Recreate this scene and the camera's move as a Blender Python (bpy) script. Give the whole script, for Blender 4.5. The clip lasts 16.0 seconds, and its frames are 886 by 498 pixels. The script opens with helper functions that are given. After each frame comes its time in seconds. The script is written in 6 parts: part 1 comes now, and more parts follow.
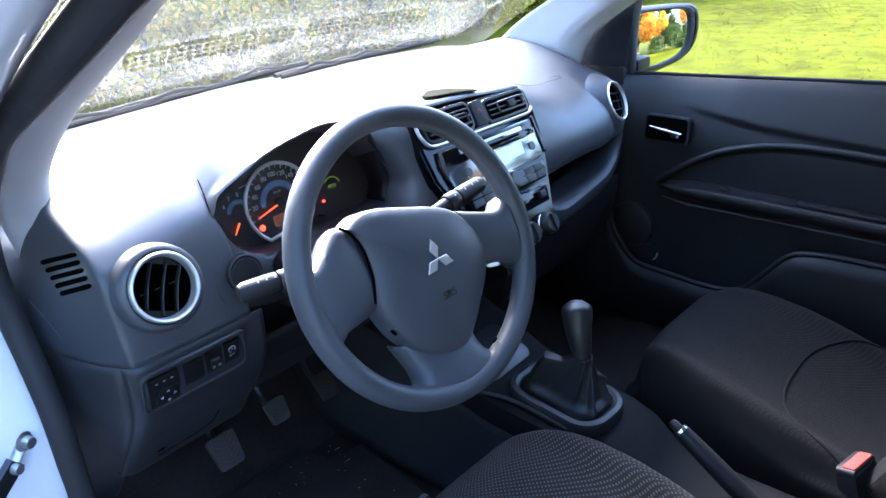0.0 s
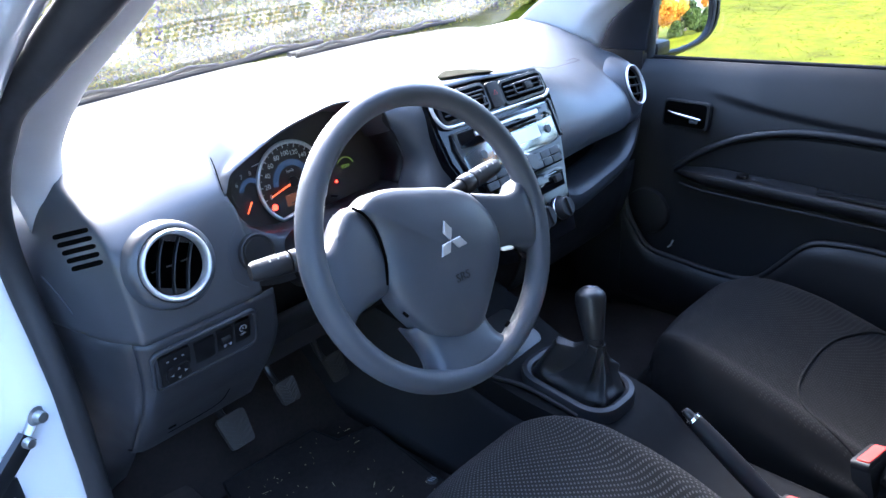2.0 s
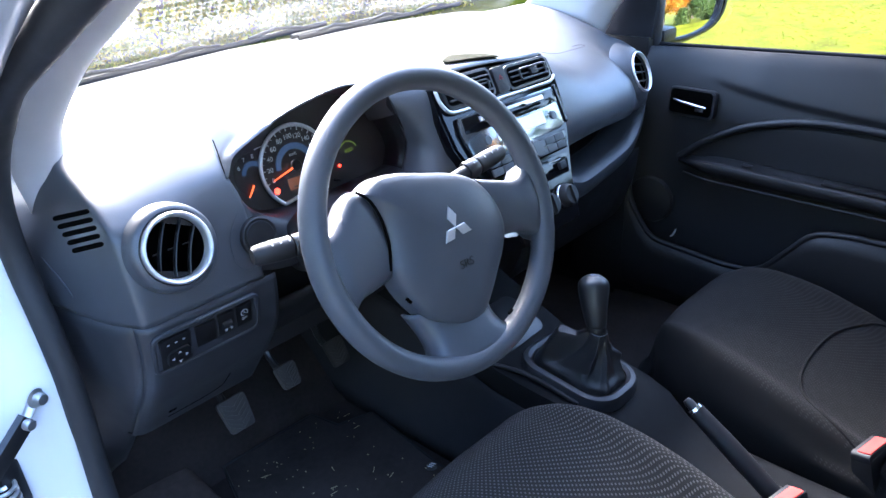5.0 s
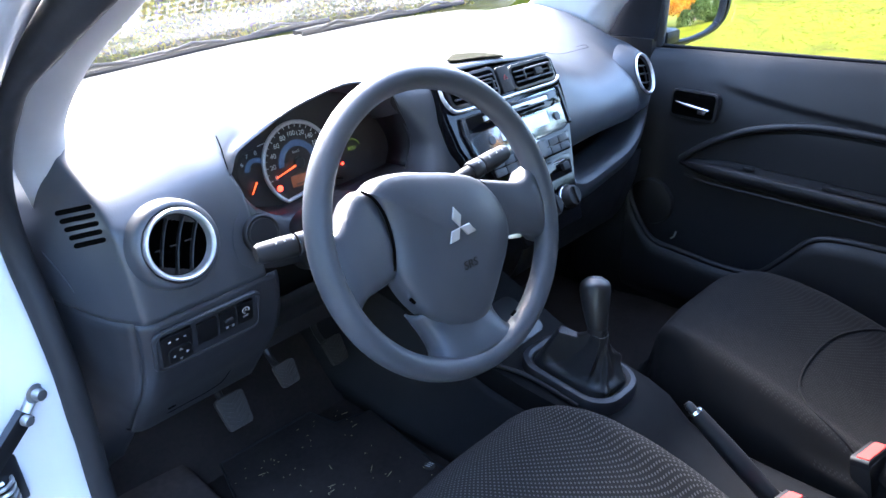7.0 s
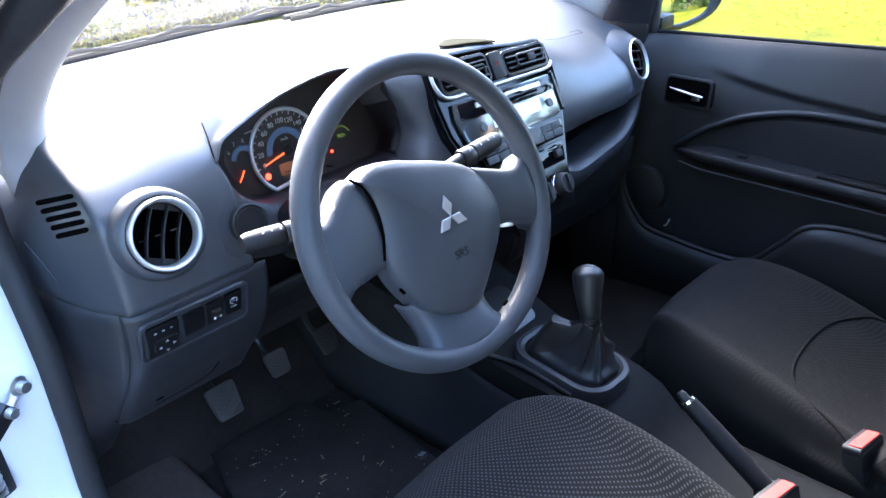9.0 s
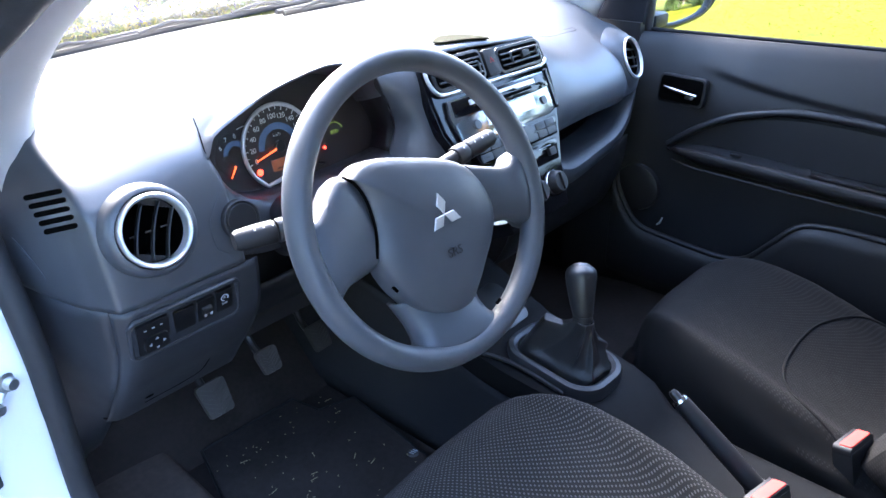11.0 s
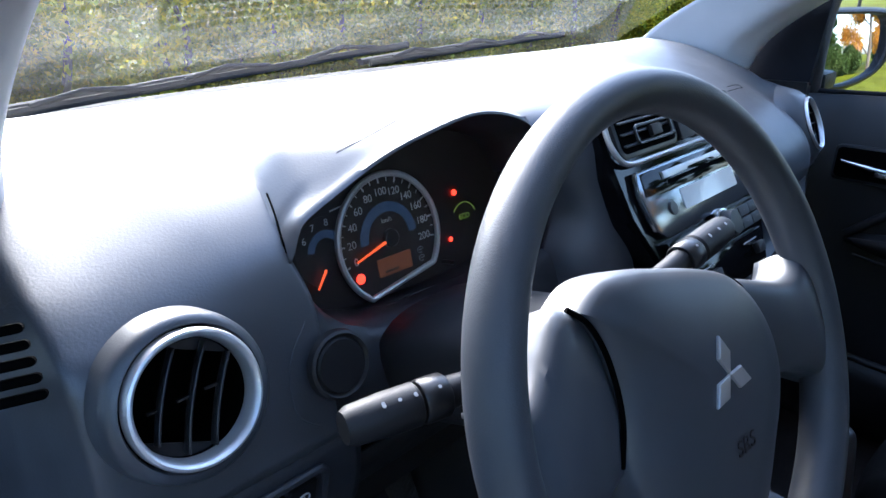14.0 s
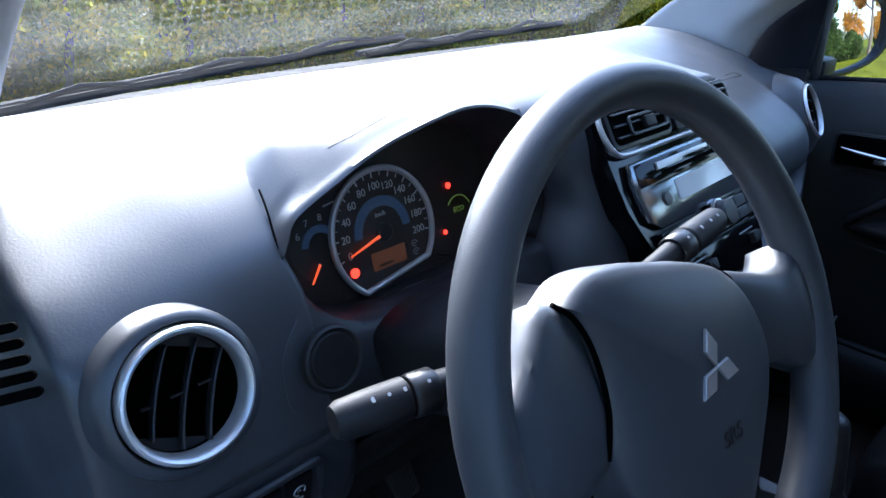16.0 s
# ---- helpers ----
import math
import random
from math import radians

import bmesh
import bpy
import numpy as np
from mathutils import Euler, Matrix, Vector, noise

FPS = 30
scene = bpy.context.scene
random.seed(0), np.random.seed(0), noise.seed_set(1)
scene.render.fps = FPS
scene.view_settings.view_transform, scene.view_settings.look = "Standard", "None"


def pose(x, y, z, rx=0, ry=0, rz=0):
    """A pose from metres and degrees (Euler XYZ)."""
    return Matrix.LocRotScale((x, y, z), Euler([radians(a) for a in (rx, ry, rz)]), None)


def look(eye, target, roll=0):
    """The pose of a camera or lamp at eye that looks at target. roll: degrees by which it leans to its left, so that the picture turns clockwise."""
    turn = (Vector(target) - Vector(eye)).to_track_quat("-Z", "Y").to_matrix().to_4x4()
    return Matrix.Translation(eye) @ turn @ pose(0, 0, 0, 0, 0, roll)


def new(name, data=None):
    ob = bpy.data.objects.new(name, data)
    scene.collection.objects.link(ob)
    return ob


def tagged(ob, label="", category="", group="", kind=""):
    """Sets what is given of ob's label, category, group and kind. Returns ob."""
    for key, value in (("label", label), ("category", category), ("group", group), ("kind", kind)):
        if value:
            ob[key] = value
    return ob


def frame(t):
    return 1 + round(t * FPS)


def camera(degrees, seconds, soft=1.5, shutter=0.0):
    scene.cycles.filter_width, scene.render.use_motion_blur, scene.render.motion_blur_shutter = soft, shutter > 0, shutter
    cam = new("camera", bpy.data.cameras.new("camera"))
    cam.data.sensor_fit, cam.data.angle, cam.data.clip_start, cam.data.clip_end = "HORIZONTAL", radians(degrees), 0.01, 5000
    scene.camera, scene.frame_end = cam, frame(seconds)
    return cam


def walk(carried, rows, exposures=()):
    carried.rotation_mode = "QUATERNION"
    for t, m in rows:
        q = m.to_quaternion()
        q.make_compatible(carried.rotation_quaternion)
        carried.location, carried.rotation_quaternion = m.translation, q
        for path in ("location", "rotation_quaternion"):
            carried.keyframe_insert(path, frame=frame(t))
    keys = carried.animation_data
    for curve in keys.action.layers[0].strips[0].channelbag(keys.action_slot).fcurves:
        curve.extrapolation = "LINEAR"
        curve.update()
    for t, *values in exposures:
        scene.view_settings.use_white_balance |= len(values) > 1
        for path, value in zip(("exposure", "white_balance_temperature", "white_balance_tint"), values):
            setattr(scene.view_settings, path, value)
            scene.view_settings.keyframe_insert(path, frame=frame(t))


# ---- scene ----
cam = camera(65.92, 16.0)
# seconds, place in metres, turn in degrees (x tilt, y lean, z heading)
ROWS = [
    (0, -0.8842, -0.5234, 1.2332, 66.17, 3.77, -48.97),
    (0.5, -0.8857, -0.5219, 1.2321, 65.89, 3.47, -48.61),
    (1, -0.8790, -0.5165, 1.2285, 65.44, 3.49, -48.33),
    (1.5, -0.8796, -0.5174, 1.2287, 65.39, 3.58, -47.71),
    (2, -0.8798, -0.5160, 1.2258, 64.99, 3.28, -47.67),
    (2.5, -0.8797, -0.5163, 1.2239, 64.77, 3.06, -47.92),
    (3, -0.8763, -0.5146, 1.2236, 64.44, 3.14, -48.14),
    (3.5, -0.8770, -0.5146, 1.2233, 64.33, 3.24, -47.82),
    (4, -0.8773, -0.5136, 1.2214, 63.94, 3.18, -47.79),
    (6.5, -0.8809, -0.4985, 1.2248, 64.04, 1.68, -46.85),
    (7, -0.8815, -0.4971, 1.2240, 63.68, 1.74, -47.34),
    (7.5, -0.8828, -0.4931, 1.2247, 63.40, 1.48, -47.46),
    (8, -0.8782, -0.4917, 1.2230, 63.21, 1.59, -47.51),
    (8.5, -0.8725, -0.4922, 1.2214, 62.80, 1.67, -47.73),
    (11, -0.8669, -0.4873, 1.2201, 62.27, 1.02, -48.27),
    (11.5, -0.8665, -0.4859, 1.2217, 62.10, 0.41, -48.33),
    (12, -0.8546, -0.4359, 1.2285, 62.39, -0.19, -47.76),
    (12.5, -0.8284, -0.3275, 1.2188, 62.76, -2.16, -48.05),
    (13, -0.7825, -0.2262, 1.1764, 63.15, -1.80, -45.59),
    (13.5, -0.7513, -0.1328, 1.1332, 65.60, 0.48, -45.40),
    (14, -0.7184, -0.1452, 1.1178, 68.90, 1.14, -45.67),
    (14.5, -0.7065, -0.1610, 1.1180, 69.58, 1.20, -45.78),
    (15, -0.7056, -0.1653, 1.1199, 69.19, 1.89, -46.36),
    (15.5, -0.7088, -0.1592, 1.1224, 68.73, 1.72, -46.15),
    (16, -0.7128, -0.1535, 1.1229, 67.95, 1.73, -45.50),
]
EXPOSURES = [(0.0, 4.05, 5430, 14), (3.5, 4.40, 5530, 14), (8.0, 4.40, 5680, 14), (11.0, 4.70, 5730, 14), (12.4, 4.60, 5730, 14), (13.0, 4.00, 5680, 14), (13.5, 3.45, 5640, 13), (14.0, 3.00, 5440, 12), (14.5, 2.80, 5390, 11), (15.0, 2.70, 5340, 11), (16.0, 2.75, 5190, 11)]
walk(cam, [(t, pose(*row)) for t, *row in ROWS], EXPOSURES)
from mathutils.bvhtree import BVHTree

# ---- world, sun, exposure are set here ----
SUN_ELEV, SUN_AZ = 32.0, -24.0   # degrees above the horizon; degrees left of the car's nose
world = bpy.data.worlds.new("world")
scene.world = world
world.use_nodes = True
wt = world.node_tree
sky = wt.nodes.new("ShaderNodeTexSky")
sky.sky_type = "NISHITA"
sky.sun_disc = False
sky.sun_elevation = radians(SUN_ELEV)
sky.sun_rotation = radians(-SUN_AZ)
sky.dust_density = 2.5
wt.links.new(sky.outputs[0], wt.nodes["Background"].inputs[0])
wt.nodes["Background"].inputs[1].default_value = 0.15
sun = new("sun", bpy.data.lights.new("sun", "SUN"))
sun.data.energy, sun.data.angle, sun.data.color = 2.5, radians(34.0), (1.0, 0.90, 0.77)
sa, se = radians(SUN_AZ), radians(SUN_ELEV)
sun.matrix_world = look(Vector((-math.sin(sa) * math.cos(se), math.cos(sa) * math.cos(se), math.sin(se))) * 30, (0, 0, 0))


# ---- materials ----
def material(name, color, rough=0.5, metal=0.0, vary=0.15, scale=40.0, bump=0.0, bump_scale=900.0, spec=0.5, coat=0.0, island=False, emit=None):
    """A procedural surface: two scales of colour variation, uneven gloss and a fine relief."""
    m = bpy.data.materials.new(name)
    m.use_nodes = True
    nt = m.node_tree
    N, L = nt.nodes, nt.links
    b = N["Principled BSDF"]
    b.inputs["Roughness"].default_value = rough
    b.inputs["Metallic"].default_value = metal
    b.inputs["Specular IOR Level"].default_value = spec
    b.inputs["Coat Weight"].default_value = coat
    tc = N.new("ShaderNodeTexCoord")
    big, fine = N.new("ShaderNodeTexNoise"), N.new("ShaderNodeTexNoise")
    big.inputs["Scale"].default_value, fine.inputs["Scale"].default_value = scale * 0.12, scale
    big.inputs["Detail"].default_value = fine.inputs["Detail"].default_value = 4
    for n in (big, fine):
        L.new(tc.outputs["Object"], n.inputs["Vector"])
    add = N.new("ShaderNodeMath")
    add.operation = "ADD"
    L.new(big.outputs["Fac"], add.inputs[0])
    L.new(fine.outputs["Fac"], add.inputs[1])
    ramp = N.new("ShaderNodeMapRange")
    ramp.inputs["From Min"].default_value, ramp.inputs["From Max"].default_value = 0.6, 1.4
    ramp.inputs["To Min"].default_value, ramp.inputs["To Max"].default_value = 1 - vary, 1 + vary
    L.new(add.outputs[0], ramp.inputs["Value"])
    mul = N.new("ShaderNodeVectorMath")
    mul.operation = "SCALE"
    mul.inputs[0].default_value = color[:3]
    L.new(ramp.outputs[0], mul.inputs["Scale"])
    L.new(mul.outputs[0], b.inputs["Base Color"])
    rr = N.new("ShaderNodeMapRange")
    rr.inputs["To Min"].default_value, rr.inputs["To Max"].default_value = max(0.0, rough * 0.8), min(1.0, rough * 1.2)
    L.new(fine.outputs["Fac"], rr.inputs["Value"])
    L.new(rr.outputs[0], b.inputs["Roughness"])
    if bump:
        grain = N.new("ShaderNodeTexNoise")
        grain.inputs["Scale"].default_value = bump_scale
        grain.inputs["Detail"].default_value = 3
        L.new(tc.outputs["Object"], grain.inputs["Vector"])
        bp = N.new("ShaderNodeBump")
        bp.inputs["Strength"].default_value = bump
        bp.inputs["Distance"].default_value = 0.001
        L.new(grain.outputs["Fac"], bp.inputs["Height"])
        L.new(bp.outputs[0], b.inputs["Normal"])
    if emit:
        b.inputs["Emission Color"].default_value = (*emit[:3], 1)
        b.inputs["Emission Strength"].default_value = emit[3]
    return m


def leafy(name, colors, rough=0.55, through_light=0.6, spec=0.15, patch=0.0):
    """Leaves or blades: each piece takes its own tone from a ramp, and lets some light through."""
    m = bpy.data.materials.new(name)
    m.use_nodes = True
    N, L = m.node_tree.nodes, m.node_tree.links
    b, out = N["Principled BSDF"], N["Material Output"]
    geo, ramp = N.new("ShaderNodeNewGeometry"), N.new("ShaderNodeValToRGB")
    el = ramp.color_ramp.elements
    while len(el) < len(colors):
        el.new(0.5)
    for i, c in enumerate(colors):
        el[i].position, el[i].color = i / (len(colors) - 1), (*c, 1)
    # patches of neighbouring leaves that share a tone
    tc, noise, spread, both = (N.new("ShaderNode" + k) for k in ("TexCoord", "TexNoise", "MapRange", "Mix"))
    noise.inputs["Scale"].default_value = 3.2
    L.new(tc.outputs["Object"], noise.inputs["Vector"])
    spread.inputs["From Min"].default_value, spread.inputs["From Max"].default_value = 0.40, 0.62
    L.new(noise.outputs["Fac"], spread.inputs["Value"])
    both.inputs[0].default_value = patch
    L.new(geo.outputs["Random Per Island"], both.inputs[2])
    L.new(spread.outputs[0], both.inputs[3])
    L.new(both.outputs[0], ramp.inputs[0])
    L.new(ramp.outputs[0], b.inputs["Base Color"])
    b.inputs["Roughness"].default_value = rough
    b.inputs["Specular IOR Level"].default_value = spec
    tr, mix = N.new("ShaderNodeBsdfTranslucent"), N.new("ShaderNodeMixShader")
    L.new(ramp.outputs[0], tr.inputs[0])
    mix.inputs[0].default_value = through_light
    L.new(b.outputs[0], mix.inputs[1])
    L.new(tr.outputs[0], mix.inputs[2])
    L.new(mix.outputs[0], out.inputs[0])
    return m


def pane(name, tint=(1, 1, 1), ior=1.5, rough=0.0, dust=0.0):
    m = bpy.data.materials.new(name)
    m.use_nodes = True
    N, L = m.node_tree.nodes, m.node_tree.links
    N.remove(N["Principled BSDF"])
    fr, tr, gl, mix = (N.new("ShaderNode" + k) for k in ("Fresnel", "BsdfTransparent", "BsdfGlossy", "MixShader"))
    fr.inputs["IOR"].default_value = ior
    tr.inputs[0].default_value = (*tint, 1)
    gl.inputs["Roughness"].default_value = rough
    L.new(fr.outputs[0], mix.inputs[0])
    L.new(tr.outputs[0], mix.inputs[1])
    L.new(gl.outputs[0], mix.inputs[2])
    if dust:
        # thin film of dust that scatters the sun, uneven over the pane
        tl, film, noise, amount, tc = (N.new("ShaderNode" + k) for k in ("BsdfTranslucent", "MixShader", "TexNoise", "MapRange", "TexCoord"))
        tl.inputs[0].default_value = (0.92, 0.88, 0.74, 1)
        noise.inputs["Scale"].default_value, noise.inputs["Detail"].default_value = 5.0, 6
        L.new(tc.outputs["Object"], noise.inputs["Vector"])
        amount.inputs["To Min"].default_value, amount.inputs["To Max"].default_value = dust * 0.7, dust * 1.3
        L.new(noise.outputs["Fac"], amount.inputs["Value"])
        L.new(amount.outputs[0], film.inputs[0])
        L.new(mix.outputs[0], film.inputs[1])
        L.new(tl.outputs[0], film.inputs[2])
        mix = film
    L.new(mix.outputs[0], N["Material Output"].inputs[0])
    return m


def fabric(name, color, dot, pitch=0.0075, amount=1.0):
    """Knitted seat cloth: rows of small light stitches on a dark ground."""
    m = material(name, color, 0.95, 0, 0.2, 60, 0.5, 1500, spec=0.2)
    N, L = m.node_tree.nodes, m.node_tree.links
    b = N["Principled BSDF"]
    tc, sep = N.new("ShaderNodeTexCoord"), N.new("ShaderNodeSeparateXYZ")
    L.new(tc.outputs["Object"], sep.inputs[0])

    def wave(sock, per):
        a, s = N.new("ShaderNodeMath"), N.new("ShaderNodeMath")
        a.operation, s.operation = "MULTIPLY", "SINE"
        a.inputs[1].default_value = 2 * math.pi / per
        L.new(sock, a.inputs[0])
        L.new(a.outputs[0], s.inputs[0])
        return s.outputs[0]
    p = N.new("ShaderNodeMath")
    p.operation = "MULTIPLY"
    run = N.new("ShaderNodeMath")
    run.operation = "SUBTRACT"
    L.new(sep.outputs[1], run.inputs[0])
    L.new(sep.outputs[2], run.inputs[1])
    L.new(wave(sep.outputs[0], pitch * 2), p.inputs[0])
    L.new(wave(run.outputs[0], pitch * 1.6), p.inputs[1])
    mr = N.new("ShaderNodeMapRange")
    mr.interpolation_type = "SMOOTHSTEP"
    mr.inputs["From Min"].default_value, mr.inputs["From Max"].default_value = 0.3, 0.75
    mr.inputs["To Max"].default_value = amount
    L.new(p.outputs[0], mr.inputs["Value"])
    mix = N.new("ShaderNodeMix")
    mix.data_type = "RGBA"
    mix.inputs[7].default_value = (*dot, 1)
    L.new(mr.outputs[0], mix.inputs[0])
    L.new(b.inputs["Base Color"].links[0].from_socket, mix.inputs[6])
    L.new(mix.outputs[2], b.inputs["Base Color"])
    return m


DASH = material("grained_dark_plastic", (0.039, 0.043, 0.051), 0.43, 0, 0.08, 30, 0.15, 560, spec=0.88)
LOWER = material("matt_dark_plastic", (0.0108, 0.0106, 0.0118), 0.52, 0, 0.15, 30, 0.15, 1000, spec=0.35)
# darker copy of the dash plastic: shade low on the dash is in its colour
DASHSHADE = material("grained_dark_plastic_shaded", (0.0230, 0.0245, 0.0290), 0.45, 0, 0.1, 30, 0.2, 700, spec=0.5)
WHEELP = material("steering_wheel_polyurethane", (0.054, 0.060, 0.071), 0.45, 0, 0.1, 25, 0.20, 1000, spec=0.5)
PAD = material("airbag_cover_plastic", (0.060, 0.067, 0.080), 0.38, 0, 0.1, 25, 0.07, 1800)
FASCIA = material("smooth_black_fascia", (0.004, 0.004, 0.005), 0.06, 0, 0.1, 20, spec=0.22)
BLACK = material("black_plastic", (0.012, 0.012, 0.013), 0.35, 0, 0.2, 60)
# near-black for joints; in ducts, slots and recesses it paints the shade
DARKGAP = material("near_black_gap_shade", (0.0015, 0.0015, 0.0015), 0.95, 0, 0.2, 60, spec=0.02)
COWLP = material("weathered_black_cowl", (0.016, 0.017, 0.021), 0.85, 0, 0.25, 30, 0.3, 400, spec=0.08)
SILVER = material("satin_silver_paint", (0.66, 0.66, 0.67), 0.38, 0.75, 0.06, 120, 0.1, 2500)
CHROME = material("bright_chrome", (0.85, 0.86, 0.88), 0.22, 1.0, 0.04, 50)
# brown lift over the dial black: sunlight inside the pod, put into the colour
DIALM = material("dial_black_sunlit", (0.028, 0.0215, 0.0205), 0.5, 0, 0.1, 30)
DIALBLUE = material("dial_blue_ring", (0.04, 0.055, 0.085), 0.4, 0, 0.15, 200, emit=(0.1, 0.2, 0.4, 0.012))
DIALPRINT = material("dial_print", (0.62, 0.62, 0.62), 0.6, 0, 0.03, 30)
ICON = material("grey_print", (0.36, 0.37, 0.39), 0.6, 0, 0.03, 30)
REDGLOW = material("red_warning_light", (0.6, 0.02, 0.01), 0.5, 0, 0.02, 30, emit=(1.0, 0.03, 0.01, 0.6))
NEEDLE = material("orange_red_needle", (0.8, 0.09, 0.03), 0.5, 0, 0.02, 30, emit=(1.0, 0.10, 0.02, 0.16))
AMBERLCD = material("amber_display", (0.10, 0.045, 0.025), 0.35, 0, 0.1, 80, emit=(0.6, 0.2, 0.08, 0.012))
GREENGLOW = material("green_telltale", (0.10, 0.15, 0.03), 0.5, 0, 0.02, 30, emit=(0.5, 0.75, 0.08, 0.02))
RADIOFACE = material("glossy_dark_silver", (0.24, 0.255, 0.27), 0.12, 0.8, 0.1, 10)
RADIOLCD = material("pale_grey_display", (0.72, 0.72, 0.68), 0.12, 0, 0.05, 20, coat=0.5)
TRIM = material("light_grey_pillar_trim", (0.50, 0.49, 0.49), 0.65, 0, 0.05, 30, 0.2, 900)
DOORP = material("grained_door_lining", (0.0110, 0.0114, 0.0134), 0.47, 0, 0.12, 30, 0.15, 1000, spec=0.38)
SEAL = material("black_rubber_seal", (0.018, 0.018, 0.020), 0.7, 0, 0.2, 50, 0.2, 600)
PAINT = material("white_car_paint", (0.72, 0.735, 0.76), 0.25, 0, 0.03, 8, coat=0.7)
CARPET = material("black_carpet", (0.030, 0.0240, 0.0215), 0.95, 0, 0.35, 120, 0.9, 700, spec=0.15)
MATM = material("black_floor_mat", (0.033, 0.0275, 0.0255), 0.92, 0, 0.4, 90, 0.9, 500, spec=0.2)
RESTM = material("grey_footwell_lining", (0.085, 0.067, 0.058), 0.95, 0, 0.3, 90, 0.7, 600, spec=0.12)
RUBBER = material("worn_pedal_rubber", (0.040, 0.036, 0.034), 0.75, 0, 0.3, 90, 0.2, 500)
LEATHER = material("black_gaiter_leather", (0.011, 0.0115, 0.0135), 0.42, 0, 0.25, 60, 0.5, 500, spec=0.6)
# tunnel plastic darkened to carry the shade between the seats
TUNNEL = material("shaded_tunnel_plastic", (0.0052, 0.0052, 0.0056), 0.65, 0, 0.2, 40, 0.2, 800, spec=0.12)
KNOB = material("gear_knob_leather", (0.012, 0.0125, 0.014), 0.42, 0, 0.15, 40, 0.1, 900)
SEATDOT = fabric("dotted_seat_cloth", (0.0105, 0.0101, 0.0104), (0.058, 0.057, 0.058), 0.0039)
# darker, slightly finer copy of the dotted cloth; passenger-side shade is in its colour
SEATFINE = fabric("shaded_fine_seat_cloth", (0.0046, 0.0043, 0.0043), (0.022, 0.021, 0.0208), 0.0037, 0.9)
SEATSIDE = material("plain_seat_cloth", (0.0072, 0.0070, 0.0070), 0.95, 0, 0.25, 60, 0.5, 1200, spec=0.15)
REDBTN = material("red_release_button", (0.55, 0.055, 0.045), 0.65, 0, 0.05, 30, spec=0.15)
STEEL = material("zinc_plated_steel", (0.55, 0.55, 0.54), 0.35, 0.9, 0.15, 120)
GLASS = pane("windscreen_glass", (0.97, 0.99, 0.97), 1.29, dust=0.009)
SIDEGLASS = pane("side_window_glass", (0.97, 0.99, 0.97), 1.5)
CLEAR = pane("clear_lens", (0.98, 0.98, 0.98), 1.08)
MIRROR = material("mirror_glass", (0.9, 0.91, 0.92), 0.02, 1.0, 0.0, 10)
GRASSG = material("lawn_soil", (0.064, 0.071, 0.0035), 0.95, 0, 0.8, 3.5, 0.5, 30, spec=0.02)
GRASS = leafy("grass_blades", [(0.050, 0.064, 0.004), (0.068, 0.082, 0.005), (0.092, 0.101, 0.006), (0.145, 0.126, 0.016)], 0.9, 0.5, spec=0.02, patch=0.75)
HEDGE = leafy("hedge_leaves", [(0.155, 0.195, 0.020), (0.22, 0.26, 0.026), (0.30, 0.32, 0.028), (0.41, 0.385, 0.026), (0.60, 0.47, 0.024)], through_light=0.75, spec=0.03, patch=0.88)
AUTUMN = leafy("autumn_leaves", [(0.45, 0.17, 0.015), (0.55, 0.25, 0.02), (0.6, 0.33, 0.03), (0.4, 0.22, 0.04)])
GREENLEAF = leafy("green_leaves", [(0.03, 0.06, 0.012), (0.05, 0.09, 0.02), (0.09, 0.12, 0.03)])
BARK = material("bark", (0.09, 0.07, 0.05), 0.9, 0, 0.4, 12, 0.8, 60)
ASPHALT = material("asphalt_drive", (0.05, 0.05, 0.053), 0.9, 0, 0.25, 6, 0.6, 200)
LITTER = material("dry_grass_litter", (0.45, 0.38, 0.22), 0.8, 0, 0.3, 60)


# ---- mesh helpers ----
def part(name, bm, mat, parent=None, label="", smooth=True, solid=0.0, under=None):
    """Links a bmesh as one mesh object, under a thing or a part."""
    me = bpy.data.meshes.new(name)
    bmesh.ops.recalc_face_normals(bm, faces=bm.faces)
    if smooth:
        for f in bm.faces:
            f.smooth = True
    bm.to_mesh(me)
    bm.free()
    me.materials.append(mat)
    ob = new(name, me)
    if parent:
        ob.parent = parent
    if label:
        tagged(ob, label)
    if under:
        me.materials.append(under)
        for f in me.polygons:
            f.material_index = int(f.normal.z < 0.74)
    if smooth:
        me.set_sharp_from_angle(angle=radians(40))
    if solid:
        md = ob.modifiers.new("thickness", "SOLIDIFY")
        md.thickness, md.offset = solid, -1
    return ob


def face_to(ob, point):
    """Turns a pane's faces towards a point in the cabin."""
    me = ob.data
    f = me.polygons[len(me.polygons) // 2]
    if f.normal.dot(Vector(point) - f.center) < 0:
        me.flip_normals()
    return ob


def thing(name, label, category, group="", kind="", at=None):
    """An Empty at a thing's base, which parents its parts."""
    ob = new(name)
    ob.empty_display_size = 0.05
    if at is not None:
        ob.matrix_world = at
    return tagged(ob, label, category, group, kind)


